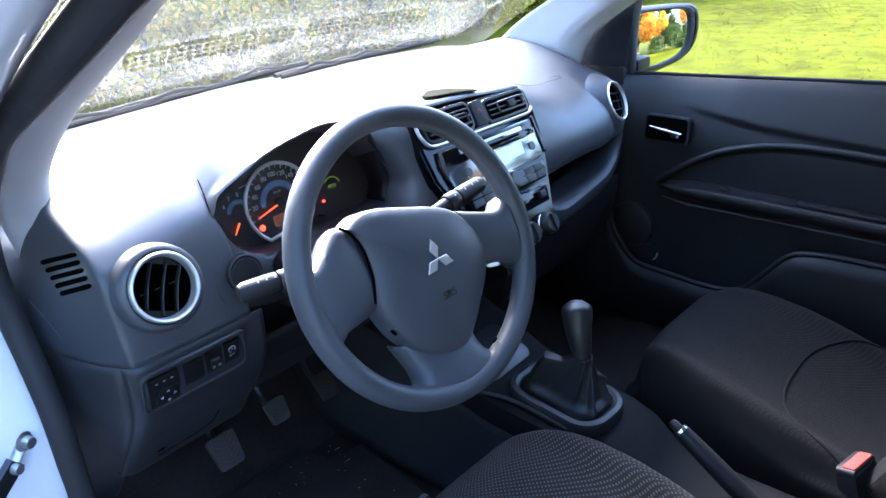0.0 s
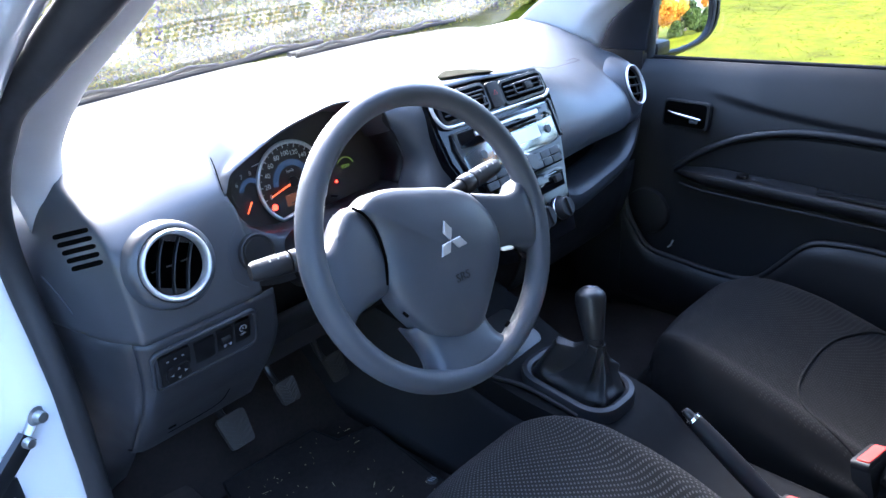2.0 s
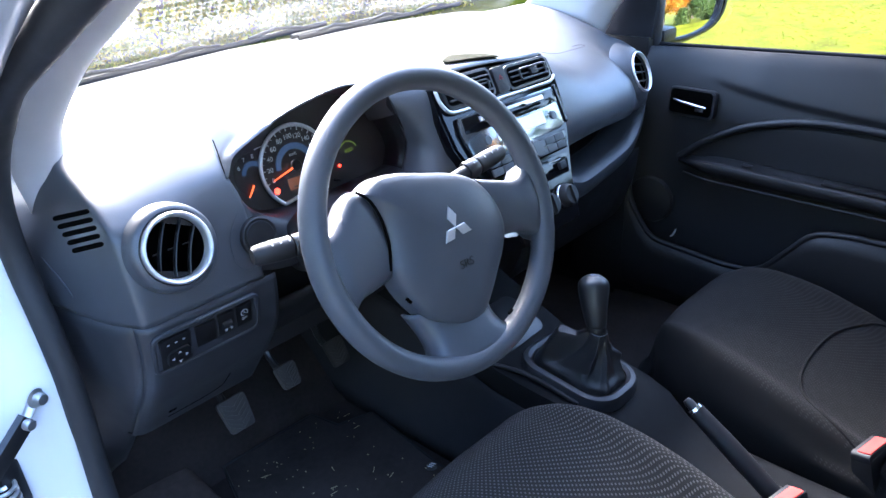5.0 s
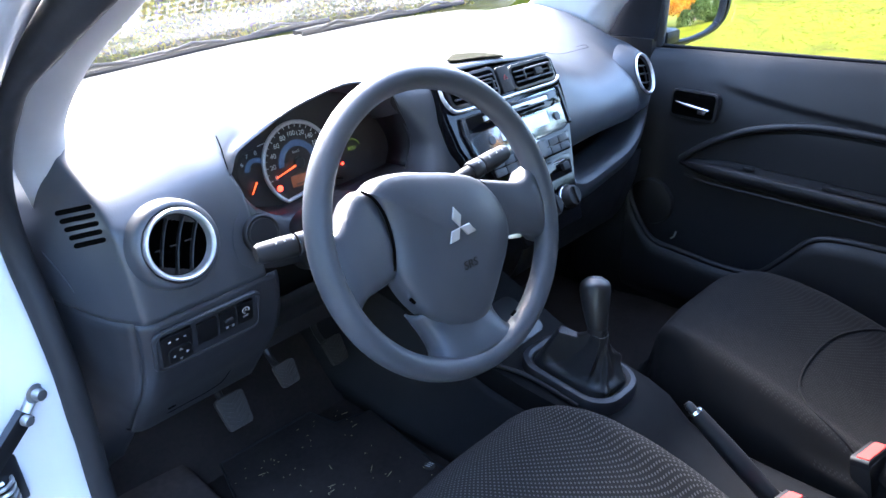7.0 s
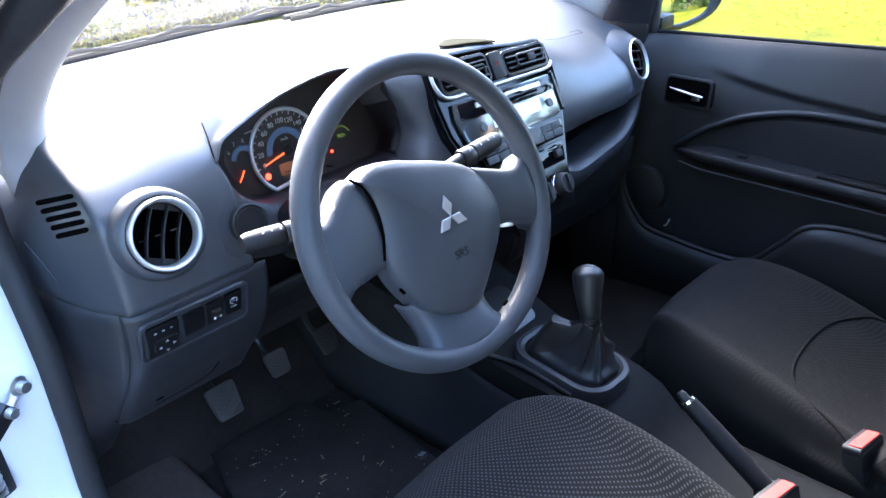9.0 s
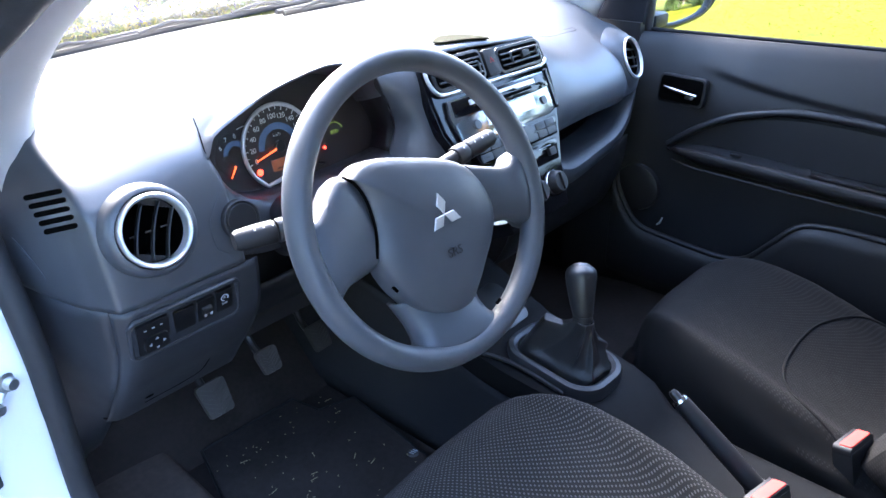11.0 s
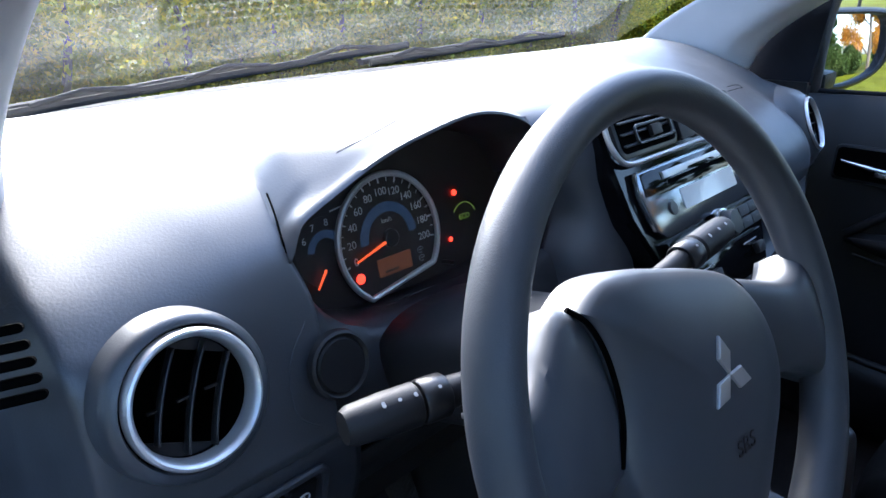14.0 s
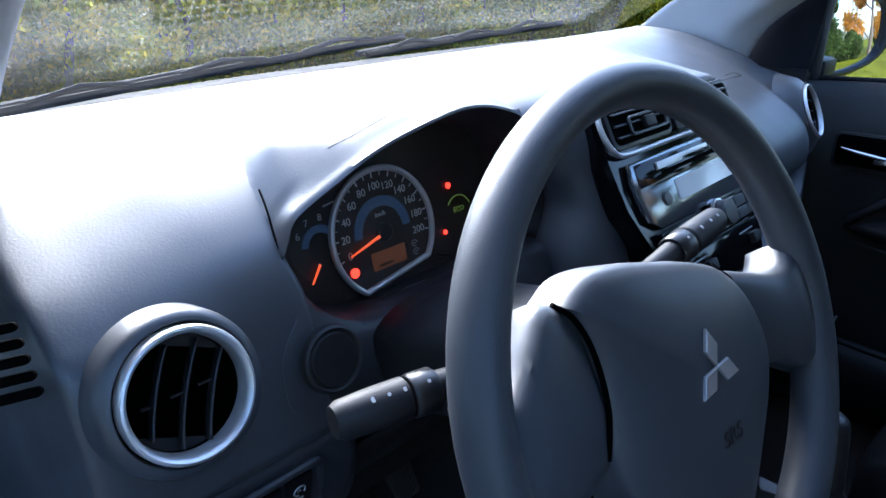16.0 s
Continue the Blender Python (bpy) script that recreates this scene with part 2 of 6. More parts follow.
def spline(pts, n):
    """n points along a smooth curve through pts."""
    p = np.array(pts, float)
    if len(p) == 2:
        return p[0] + np.linspace(0, 1, n)[:, None] * (p[1] - p[0])
    q = np.vstack([2 * p[0] - p[1], p, 2 * p[-1] - p[-2]])
    d = np.concatenate([[0], np.cumsum(np.linalg.norm(np.diff(p, axis=0), axis=1) + 1e-9)])
    out = []
    for s in np.linspace(0, d[-1], n):
        i = min(int(np.searchsorted(d, s, "right")) - 1, len(p) - 2)
        t = (s - d[i]) / (d[i + 1] - d[i])
        a, b, c, e = q[i:i + 4]
        out.append(0.5 * (2 * b + (c - a) * t + (2 * a - 5 * b + 4 * c - e) * t * t + (3 * b - a - 3 * c + e) * t ** 3))
    return np.array(out)


def grid(rows, close_u=False, close_v=False):
    """A bmesh sheet through rows of points."""
    bm = bmesh.new()
    vs = [[bm.verts.new(p) for p in r] for r in rows]
    nu, nv = len(vs), len(vs[0])
    for i in range(nu if close_u else nu - 1):
        for j in range(nv if close_v else nv - 1):
            a, b, c, d = vs[i][j], vs[(i + 1) % nu][j], vs[(i + 1) % nu][(j + 1) % nv], vs[i][(j + 1) % nv]
            if len({a, b, c, d}) == 4:
                bm.faces.new((a, b, c, d))
    return bm


def loft(sections, nu=24, nv=24):
    """A smooth sheet through sections of points, all with as many points."""
    s = np.array([spline(r, nv) for r in sections])
    return grid(np.array([spline(s[:, j], nu) for j in range(nv)]).transpose(1, 0, 2))


def frame_along(path):
    p = np.array(path, float)
    t = np.gradient(p, axis=0)
    t /= np.linalg.norm(t, axis=1)[:, None]
    up = np.array((0, 0, 1.0)) if abs(t[0][2]) < 0.9 else np.array((0, 1.0, 0))
    fr = []
    side = np.cross(t[0], up)
    for k in range(len(p)):
        side = side - t[k] * (side @ t[k])
        side /= np.linalg.norm(side)
        fr.append((p[k], side.copy(), np.cross(side, t[k])))
    return fr


def tube(path, radius, n=14, n_path=0, flat=1.0, caps=True, closed=False):
    """A round bar along a path; radius is one number or one for each point."""
    p = np.array(path, float)
    r = np.array(radius, float) * np.ones(len(p))
    if n_path:
        both = spline(np.column_stack([p, r]), n_path)
        p, r = both[:, :3], both[:, 3]
    rows = []
    for k, (c, a, b) in enumerate(frame_along(p)):
        rows.append([c + r[k] * (math.cos(w) * a + flat * math.sin(w) * b) for w in np.linspace(0, 2 * math.pi, n, endpoint=False)])
    bm = grid(rows, close_u=closed, close_v=True)
    if caps and not closed:
        bm.verts.ensure_lookup_table()
        bm.faces.new(bm.verts[:n])
        bm.faces.new(bm.verts[-n:])
    return bm


def lathe(profile, n=40, m=None):
    """Turns (radius, height) points round z; m places it."""
    rows = [[(r * math.cos(a), r * math.sin(a), z) for a in np.linspace(0, 2 * math.pi, n, endpoint=False)] for r, z in profile]
    bm = grid(rows, close_v=True)
    for row in (profile[0], profile[-1]):
        if row[0] < 1e-5:
            bmesh.ops.remove_doubles(bm, verts=bm.verts, dist=1e-6)
            break
    if m is not None:
        bm.transform(m)
    return bm


def box(x, y, z, m=None, bevel=0.0, seg=2):
    """A box of that size with rounded edges, centred, placed by m."""
    bm = bmesh.new()
    bmesh.ops.create_cube(bm, size=1)
    bmesh.ops.scale(bm, vec=(x, y, z), verts=bm.verts)
    if bevel:
        bmesh.ops.bevel(bm, geom=bm.edges[:], offset=bevel, segments=seg, affect="EDGES", profile=0.6)
    if m is not None:
        bm.transform(m)
    return bm


def slab(outline, depth, m=None, bevel=0.0, seg=2):
    """A flat outline in x, y raised along z by depth, its rims rounded; m places it."""
    bm = bmesh.new()
    f = bm.faces.new([bm.verts.new((x, y, 0)) for x, y in outline])
    up = bmesh.ops.extrude_face_region(bm, geom=[f])
    vs = [v for v in up["geom"] if isinstance(v, bmesh.types.BMVert)]
    bmesh.ops.translate(bm, vec=(0, 0, depth), verts=vs)
    bmesh.ops.recalc_face_normals(bm, faces=bm.faces)
    if bevel:
        top = [e for e in bm.edges if all(abs(v.co.z - depth) < 1e-7 for v in e.verts)]
        bmesh.ops.bevel(bm, geom=top, offset=bevel, segments=seg, affect="EDGES", profile=0.6)
    if m is not None:
        bm.transform(m)
    return bm


def rounded(w, h, r, n=5, cx=0.0, cy=0.0):
    out = []
    for sx, sy, a in ((1, 1, 0), (-1, 1, 90), (-1, -1, 180), (1, -1, 270)):
        for k in range(n + 1):
            q = radians(a + 90 * k / n)
            out.append((cx + sx * (w / 2 - r) + r * math.cos(q), cy + sy * (h / 2 - r) + r * math.sin(q)))
    return out


def axes(origin, right, up):
    """The pose whose x runs along right and whose y runs along up."""
    x = Vector(right).normalized()
    z = x.cross(Vector(up)).normalized()
    y = z.cross(x)
    m = Matrix((x, y, z)).transposed().to_4x4()
    m.translation = origin
    return m


def lettering(name, body, size, m, mat, parent, align="CENTER", label=""):
    cu = bpy.data.curves.new(name, "FONT")
    cu.body, cu.size, cu.align_x, cu.align_y = body, size, align, "CENTER"
    cu.extrude = 0.0002
    tmp = new(name + "_draft", cu)
    me = bpy.data.meshes.new_from_object(tmp)
    bpy.data.objects.remove(tmp)
    me.transform(m)
    me.name = name
    me.materials.clear()
    me.materials.append(mat)
    ob = new(name, me)
    ob.parent = parent
    return tagged(ob, label) if label else ob


def join(bms):
    """Several bmeshes as one."""
    out = bmesh.new()
    for b in bms:
        me = bpy.data.meshes.new("draft")
        b.to_mesh(me)
        b.free()
        out.from_mesh(me)
        bpy.data.meshes.remove(me)
    return out


def drape(ob, pts, n=40, lift=0.0003):
    """A smooth line through pts, laid on a mesh."""
    me = ob.data
    tree_ = BVHTree.FromPolygons([v.co.copy() for v in me.vertices], [tuple(p.vertices) for p in me.polygons])
    out = []
    for p in spline(pts, n):
        c, nm, _, _ = tree_.find_nearest(Vector(p))
        d = Vector(p) - c
        out.append(tuple(c + nm * (lift if nm.dot(Vector((-0.2, -0.6, 0.8))) > 0 else -lift)))
    return out


def lay(ob, pts, n=40, lift=0.0003):
    """A smooth line through pts, dropped on a mesh from above."""
    me = ob.data
    tree_ = BVHTree.FromPolygons([v.co.copy() for v in me.vertices], [tuple(p.vertices) for p in me.polygons])
    out = []
    for p in spline(pts, n):
        c = tree_.ray_cast(Vector((p[0], p[1], 2.0)), Vector((0, 0, -1)))[0]
        if c is not None:
            out.append((c.x, c.y, c.z + lift))
    return out


# ---- the car's shell and the ground ----
def sheet(x0, x1, y0, y1, z, n=1):
    return grid([[(x, y, z) for y in np.linspace(y0, y1, n + 1)] for x in np.linspace(x0, x1, n + 1)])


lawn = tagged(part("ground", sheet(-400, 400, -400, 400, 0, 8), GRASSG), "mown green lawn round the parked car", "lawn", kind="structure")
drive = tagged(part("road", box(7.0, 26, 0.02, pose(-2.7, -3, 0.006)), ASPHALT, smooth=False), "grey asphalt drive under the car", "road", kind="structure")

body = thing("car_body", "white hatchback body with an open front door", "car body", kind="structure")
# floor pan, roof, rear wall and side walls close the cabin
part("floor_pan", box(1.46, 2.6, 0.02, pose(0, -0.55, 0.235)), CARPET, body, "black carpet floor", smooth=False)
part("firewall", box(1.5, 0.03, 0.75, pose(0, 0.80, 0.58)), CARPET, body, smooth=False)
part("toe_board", box(1.46, 0.34, 0.02, pose(0, 0.66, 0.345, 40, 0, 0)), CARPET, body, smooth=False)
roof_rows = [[(x, y, 1.40 + 0.04 * (1 - (x / 0.62) ** 2) - 0.03 * ((y + 0.7) / 0.75) ** 2) for y in np.linspace(-1.75, -0.02, 12)] for x in np.linspace(-0.62, 0.62, 12)]
part("roof_lining", grid(roof_rows), TRIM, body, "pale grey roof lining", solid=0.03)
part("rear_wall", box(1.4, 0.03, 0.75, pose(0, -1.75, 0.6)), SEATSIDE, body, smooth=False)
part("side_sill", box(0.09, 2.3, 0.16, pose(-0.755, -0.75, 0.27), 0.02), PAINT, body)
part("rear_quarter", box(0.06, 1.1, 0.66, pose(-0.74, -1.25, 0.65), 0.02), PAINT, body)
part("rear_quarter", box(0.06, 0.85, 0.66, pose(0.74, -1.35, 0.65), 0.02), PAINT, body)
part("centre_pillar", box(0.06, 0.16, 1.1, pose(-0.70, -0.76, 0.86, 0, 4, 0), 0.02), LOWER, body)
part("centre_pillar", box(0.06, 0.36, 0.55, pose(0.68, -0.80, 1.16, 0, -6, 0), 0.02), LOWER, body)
part("rear_pillar", box(0.06, 0.30, 0.5, pose(-0.64, -1.68, 1.15), 0.02), TRIM, body)
part("rear_pillar", box(0.06, 0.30, 0.5, pose(0.64, -1.68, 1.15), 0.02), TRIM, body)
REARGLASS = pane("tinted_rear_glass", (0.22, 0.25, 0.24), 1.5)
part("rear_window", grid([[(x, -1.745 + 0.10 * k, 0.965 + 0.40 * k) for k in (0, 1)] for x in (-0.62, 0.62)]), REARGLASS, body, "dark tinted rear window")
for sx in (-1, 1):
    part("rear_side_window", grid([[(sx * (0.735 - 0.09 * k), y, 0.975 + 0.40 * k) for k in (0, 1)] for y in (-0.84, -1.55)]), REARGLASS, body, "dark tinted rear side window")
# bonnet and scuttle ahead of the screen
part("bonnet", loft([[(-0.74, 0.80, 0.86), (-0.74, 1.3, 0.80), (-0.70, 1.62, 0.66)], [(0, 0.98, 0.945), (0, 1.35, 0.845), (0, 1.72, 0.66)], [(0.74, 0.80, 0.86), (0.74, 1.3, 0.80), (0.70, 1.62, 0.66)]], 14, 14), PAINT, body, "white bonnet", solid=0.01)
part("front_wing", box(0.04, 0.95, 0.55, pose(-0.78, 1.12, 0.55), 0.015), PAINT, body)
part("front_wing", box(0.04, 0.95, 0.55, pose(0.78, 1.12, 0.55), 0.015), PAINT, body)
part("cowl_side", box(0.03, 0.50, 0.70, pose(0.738, 0.62, 0.59)), LOWER, body, smooth=False)
part("front_bumper", box(1.5, 0.06, 0.5, pose(0, 1.66, 0.45), 0.025), PAINT, body)
scuttle = [[(x, 0.69 + 0.045 * k - 0.05 * (x / 0.74) ** 2, z - 0.012 * (x / 0.74) ** 2) for k, z in enumerate((0.945, 0.962, 0.968, 0.962, 0.970, 0.966, 0.958, 0.935))] for x in np.linspace(-0.74, 0.74, 20)]
part("scuttle_panel", grid(scuttle), RUBBER, body, "weathered grey plastic scuttle panel", solid=0.004)

# windscreen: raked pane, slightly curved across
WS0, WS1 = (0.744, 0.973), (-0.011, 1.418)   # foot and head of the screen (y, z)


def ws_point(x, k, off=0.0):
    y = WS0[0] + (WS1[0] - WS0[0]) * k - 0.025 * (x / 0.66) ** 2
    z = WS0[1] + (WS1[1] - WS0[1]) * k - 0.012 * (x / 0.66) ** 2 * k
    return (x * (1 - 0.10 * k), y, z + off)


screen = part("window_1", grid([[ws_point(x, k) for k in np.linspace(0, 1, 40)] for x in np.linspace(-0.66, 0.66, 60)]), GLASS)
screen.visible_shadow = False
face_to(screen, (0, 0, 0.8))
tagged(screen, "raked clear laminated windscreen", "windscreen", kind="structure")
part("screen_frit", grid([[ws_point(x, k, -0.004) for k in (-0.03, 0.0, 0.035)] for x in np.linspace(-0.67, 0.67, 22)]), BLACK, screen, "black printed border of the glass", solid=0.002)


# ---- pillar trims, seals and the white door jamb ----
def pillar(side):
    s = side
    t = thing("pillar_trim", "light grey plastic trim on the windscreen pillar", "pillar trim", kind="structure")
    # sections across the trim, from the dash up to the roof
    base = [[(-0.668, 0.375, 0.925), (-0.640, 0.375, 0.932), (-0.612, 0.400, 0.950), (-0.600, 0.470, 0.985), (-0.585, 0.580, 1.005)],
            [(-0.683, 0.335, 1.010), (-0.655, 0.325, 1.012), (-0.625, 0.340, 1.020), (-0.607, 0.390, 1.035), (-0.590, 0.500, 1.065)],
            [(-0.684, 0.215, 1.095), (-0.655, 0.200, 1.098), (-0.625, 0.212, 1.106), (-0.610, 0.255, 1.120), (-0.592, 0.340, 1.150)],
            [(-0.682, 0.060, 1.165), (-0.652, 0.048, 1.170), (-0.622, 0.060, 1.178), (-0.607, 0.100, 1.192), (-0.588, 0.170, 1.235)],
            [(-0.672, -0.10, 1.245), (-0.640, -0.115, 1.250), (-0.612, -0.100, 1.262), (-0.598, -0.06, 1.278), (-0.578, 0.02, 1.325)],
            [(-0.650, -0.28, 1.330), (-0.620, -0.29, 1.340), (-0.596, -0.28, 1.352), (-0.580, -0.22, 1.370), (-0.565, -0.10, 1.400)]]
    rows = [[(s * -x, y + 0.022 * (s > 0 and j < 3 and i < 4), z + 0.012 * (s > 0 and j < 3 and i < 4)) for j, (x, y, z) in enumerate(r)] for i, r in enumerate(base)]
    part("trim_panel", loft(rows, 30, 20), TRIM, t, solid=0.006)
    return t


pillar(-1)
pillar(1)
seal = thing("door_seal", "black rubber seal round the open driver's doorway", "door seal")
path = [(-0.640, -0.45, 1.37), (-0.668, -0.28, 1.295), (-0.692, -0.14, 1.235), (-0.702, -0.048, 1.193), (-0.704, 0.07, 1.146), (-0.705, 0.168, 1.106), (-0.705, 0.26, 1.045), (-0.704, 0.325, 0.985), (-0.703, 0.354, 0.925), (-0.702, 0.352, 0.866), (-0.702, 0.328, 0.80), (-0.702, 0.314, 0.72), (-0.702, 0.322, 0.62), (-0.702, 0.335, 0.50), (-0.705, 0.28, 0.385), (-0.715, 0.10, 0.335), (-0.718, -0.3, 0.33)]
part("rubber_lip", tube(path, 0.0155, 12, 110), SEAL, seal)
part("seal_flange", tube([(x + 0.004, y + 0.030 * (z < 1.0), z + 0.004) for x, y, z in path], 0.014, 12, 110), SEAL, seal)
# painted body pillar outside the seal
jamb = thing("door_jamb", "white painted door jamb with hinge side hardware", "door jamb", kind="structure")
jsec = []
for z, y, x in ((1.02, 0.32, -0.735), (0.94, 0.375, -0.728), (0.80, 0.368, -0.722), (0.70, 0.352, -0.720), (0.60, 0.355, -0.720), (0.50, 0.36, -0.722), (0.38, 0.31, -0.73), (0.33, 0.18, -0.74)):
    jsec.append([(x + 0.02, y, z), (x - 0.01, y + 0.004, z), (x - 0.05, y + 0.03, z), (x - 0.10, y + 0.06, z), (x - 0.13, y + 0.07, z)])
part("jamb_panel", loft(jsec, 30, 16), PAINT, jamb, solid=0.004)
outer = [(-0.690, -0.45, 1.375), (-0.712, -0.26, 1.320), (-0.737, -0.05, 1.225), (-0.748, 0.10, 1.145), (-0.752, 0.26, 1.050), (-0.752, 0.38, 0.96), (-0.765, 0.48, 0.90)]
part("pillar_skin", tube(outer, [0.026, 0.027, 0.028, 0.03, 0.034, 0.04, 0.05], 14, 60), PAINT, jamb, "white painted outer pillar")
bolt = lathe([(0, 0.008), (0.005, 0.008), (0.006, 0.006), (0.006, 0.003), (0.010, 0.003), (0.0105, 0.0), (0, 0)], 12, axes((-0.722, 0.372, 0.768), (1, 0.4, 0), (0, 0, 1)))
part("hinge_bolt", bolt, STEEL, jamb, "zinc bolt")
strap = thing("door_check_strap", "black steel door check strap bolted to the jamb", "door check")
part("bracket", tube([(-0.733, 0.362, 0.700), (-0.746, 0.350, 0.690), (-0.762, 0.342, 0.678)], [0.008, 0.008, 0.007], 10, 10, flat=0.5), STEEL, strap)
part("pivot_bolt", lathe([(0, 0.012), (0.007, 0.012), (0.008, 0.009), (0.008, 0.002), (0.013, 0.0), (0, 0)], 12, axes((-0.735, 0.348, 0.703), (1, 0.4, 0), (0, 0, 1))), STEEL, strap)
part("rivet", lathe([(0, 0.010), (0.006, 0.010), (0.007, 0.007), (0.007, 0.0), (0, 0)], 12, axes((-0.757, 0.336, 0.682), (1, 0.4, 0), (0, 0, 1))), STEEL, strap)
part("arm", tube([(-0.752, 0.346, 0.684), (-0.80, 0.33, 0.650), (-0.86, 0.31, 0.61), (-0.93, 0.28, 0.57)], 0.008, 8, 20, flat=1.8), BLACK, strap)
# the open door stands out from the jamb and screens the doorway
door_m = pose(-1.30, 0.30, 0.60, 0, 0, 20)
part("open_door_lining", box(1.00, 0.05, 0.62, door_m, 0.02), LOWER, jamb, "dark lining of the open door")
part("open_door_skin", box(1.02, 0.03, 0.66, door_m @ Matrix.Translation((0, 0.045, 0)), 0.012), PAINT, jamb, "white skin of the open door")
# unseen front wing, added with the bonnet to shade the foot of the dash
wing = [[(-0.74, y, zt - 0.30), (-0.745, y, zt - 0.02), (-0.76, y, zt), (-0.80, y, zt - 0.004), (-0.845, y, zt - 0.04), (-0.86, y, zt - 0.16), (-0.855, y, 0.35)] for y, zt in ((0.47, 0.93), (0.70, 0.915), (1.00, 0.88), (1.35, 0.80))]
part("front_wing", loft(wing, 20, 20), PAINT, jamb, "white front wing", solid=0.003)
part("hinge_leaf", box(0.03, 0.05, 0.075, pose(-0.795, 0.40, 0.575, 0, 0, 20), 0.005), BLACK, jamb, "black steel hinge leaf")
part("hinge_spring", tube([(-0.80 + 0.013 * math.cos(a), 0.375 + 0.013 * math.sin(a), 0.545 + a * 0.0016) for a in np.linspace(0, 30, 120)], 0.003, 6), STEEL, jamb, "coiled steel spring")


# ---- dashboard ----
dash = thing("dashboard", "dark grey grained plastic dashboard under the windscreen", "dashboard")
# profiles (y, z) of the left end and of the part beside the instruments
L_PROF = [(0.68, 0.968), (0.632, 0.986), (0.571, 0.9985), (0.555, 1.015), (0.50, 1.009), (0.44, 0.999), (0.39, 0.988), (0.35, 0.975), (0.305, 0.957), (0.270, 0.941), (0.246, 0.924), (0.231, 0.907), (0.220, 0.87), (0.217, 0.855), (0.214, 0.84), (0.2115, 0.825), (0.209, 0.808)]
M_PROF = [(0.68, 0.968), (0.632, 0.986), (0.571, 0.9985), (0.555, 1.015), (0.50, 1.0125), (0.44, 1.0105), (0.39, 1.0070), (0.35, 0.9990), (0.305, 0.980), (0.270, 0.961), (0.246, 0.942), (0.231, 0.914), (0.220, 0.87), (0.217, 0.855), (0.214, 0.84), (0.2115, 0.825), (0.209, 0.808)]


OPEN = [(-0.484, 0.944), (-0.466, 0.966), (-0.430, 0.983), (-0.385, 1.000), (-0.335, 1.011), (-0.285, 1.017), (-0.240, 1.010), (-0.205, 0.993), (-0.187, 0.958), (-0.166, 0.918), (-0.161, 0.888), (-0.174, 0.863), (-0.280, 0.855), (-0.385, 0.857), (-0.425, 0.868), (-0.452, 0.888), (-0.470, 0.915)]


LIP = spline([(x, 0.0, z) for x, z in OPEN[:9]], 160)


def hood_z(x):
    return float(np.interp(x, LIP[:, 0], LIP[:, 2]))


RIGHT_PROF = [(0.68, 0.968), (0.632, 0.986), (0.571, 0.9985), (0.555, 1.015), (0.47, 1.016), (0.38, 1.013), (0.31, 1.0085), (0.262, 0.995), (0.240, 0.970), (0.228, 0.935), (0.214, 0.90), (0.198, 0.86), (0.18, 0.80)]
BASE = [(0.68, 0.968), (0.632, 0.986), (0.571, 0.9985), (0.555, 1.015)]


def ease(k):
    k = min(1.0, max(0.0, k))
    return k * k * (3 - 2 * k)


def over(a, b, e=0.010):
    """The higher of two heights, with a rounded change-over."""
    return (a + b + math.sqrt((a - b) ** 2 + e * e)) / 2


def left_section(x, dy, dz):
    """Across the left end; it fills out towards the instruments."""
    out, q = [], ease((x + 0.645) / 0.165)
    for i, ((y, z), (_, z2)) in enumerate(zip(L_PROF, M_PROF)):
        k = min(1.0, max(0.0, (i - 3) / 6))
        z += (z2 - z) * q
        end = float(np.interp(y, (0.240, 0.246, 0.291, 0.35, 0.45, 0.55), (-0.472, -0.476, -0.460, -0.434, -0.430, -0.430)))
        u = x if x < -0.53 else -0.53 + (x + 0.53) / 0.058 * (end + 0.53)
        out.append((u, y + dy * k, z + dz * min(1, max(0, (0.62 - y) / 0.2)) * min(1, max(0, (z - 0.84) / 0.06))))
    return out


def body_z(y):
    pts = M_PROF[3:][::-1]
    return float(np.interp(y, [p[0] for p in pts], [p[1] for p in pts]))


def hood_top(x, y):
    """Height of the instrument hood: a sloping brow over the opening that runs into the flat top."""
    hz = hood_z(x) - 0.011 * (1 - ease((x + 0.4785) / 0.012))
    flat = max(1.0110, hz + 0.002 + 0.011 * ease((-0.26 - x) / 0.10))
    brow = -over(-(hz + 0.47 * (y - 0.2445)), -flat, 0.007)
    brow += (1.0135 - brow) * ease((y - 0.33) / 0.18) if brow > 1.0 else 0.0
    edge = float(np.interp(y, (0.2445, 0.291, 0.35, 0.40), (-0.481, -0.468, -0.447, -0.442)))
    body_top = body_z(y) - 0.001
    lift = brow - body_top
    near = -over(-lift, -1.1 * (x - edge), 0.006)
    near += (max(lift, 0.0) * ease((x - edge) / 0.12) - near) * ease((y - 0.31) / 0.06)
    return body_top + over(0.0, near, 0.002)


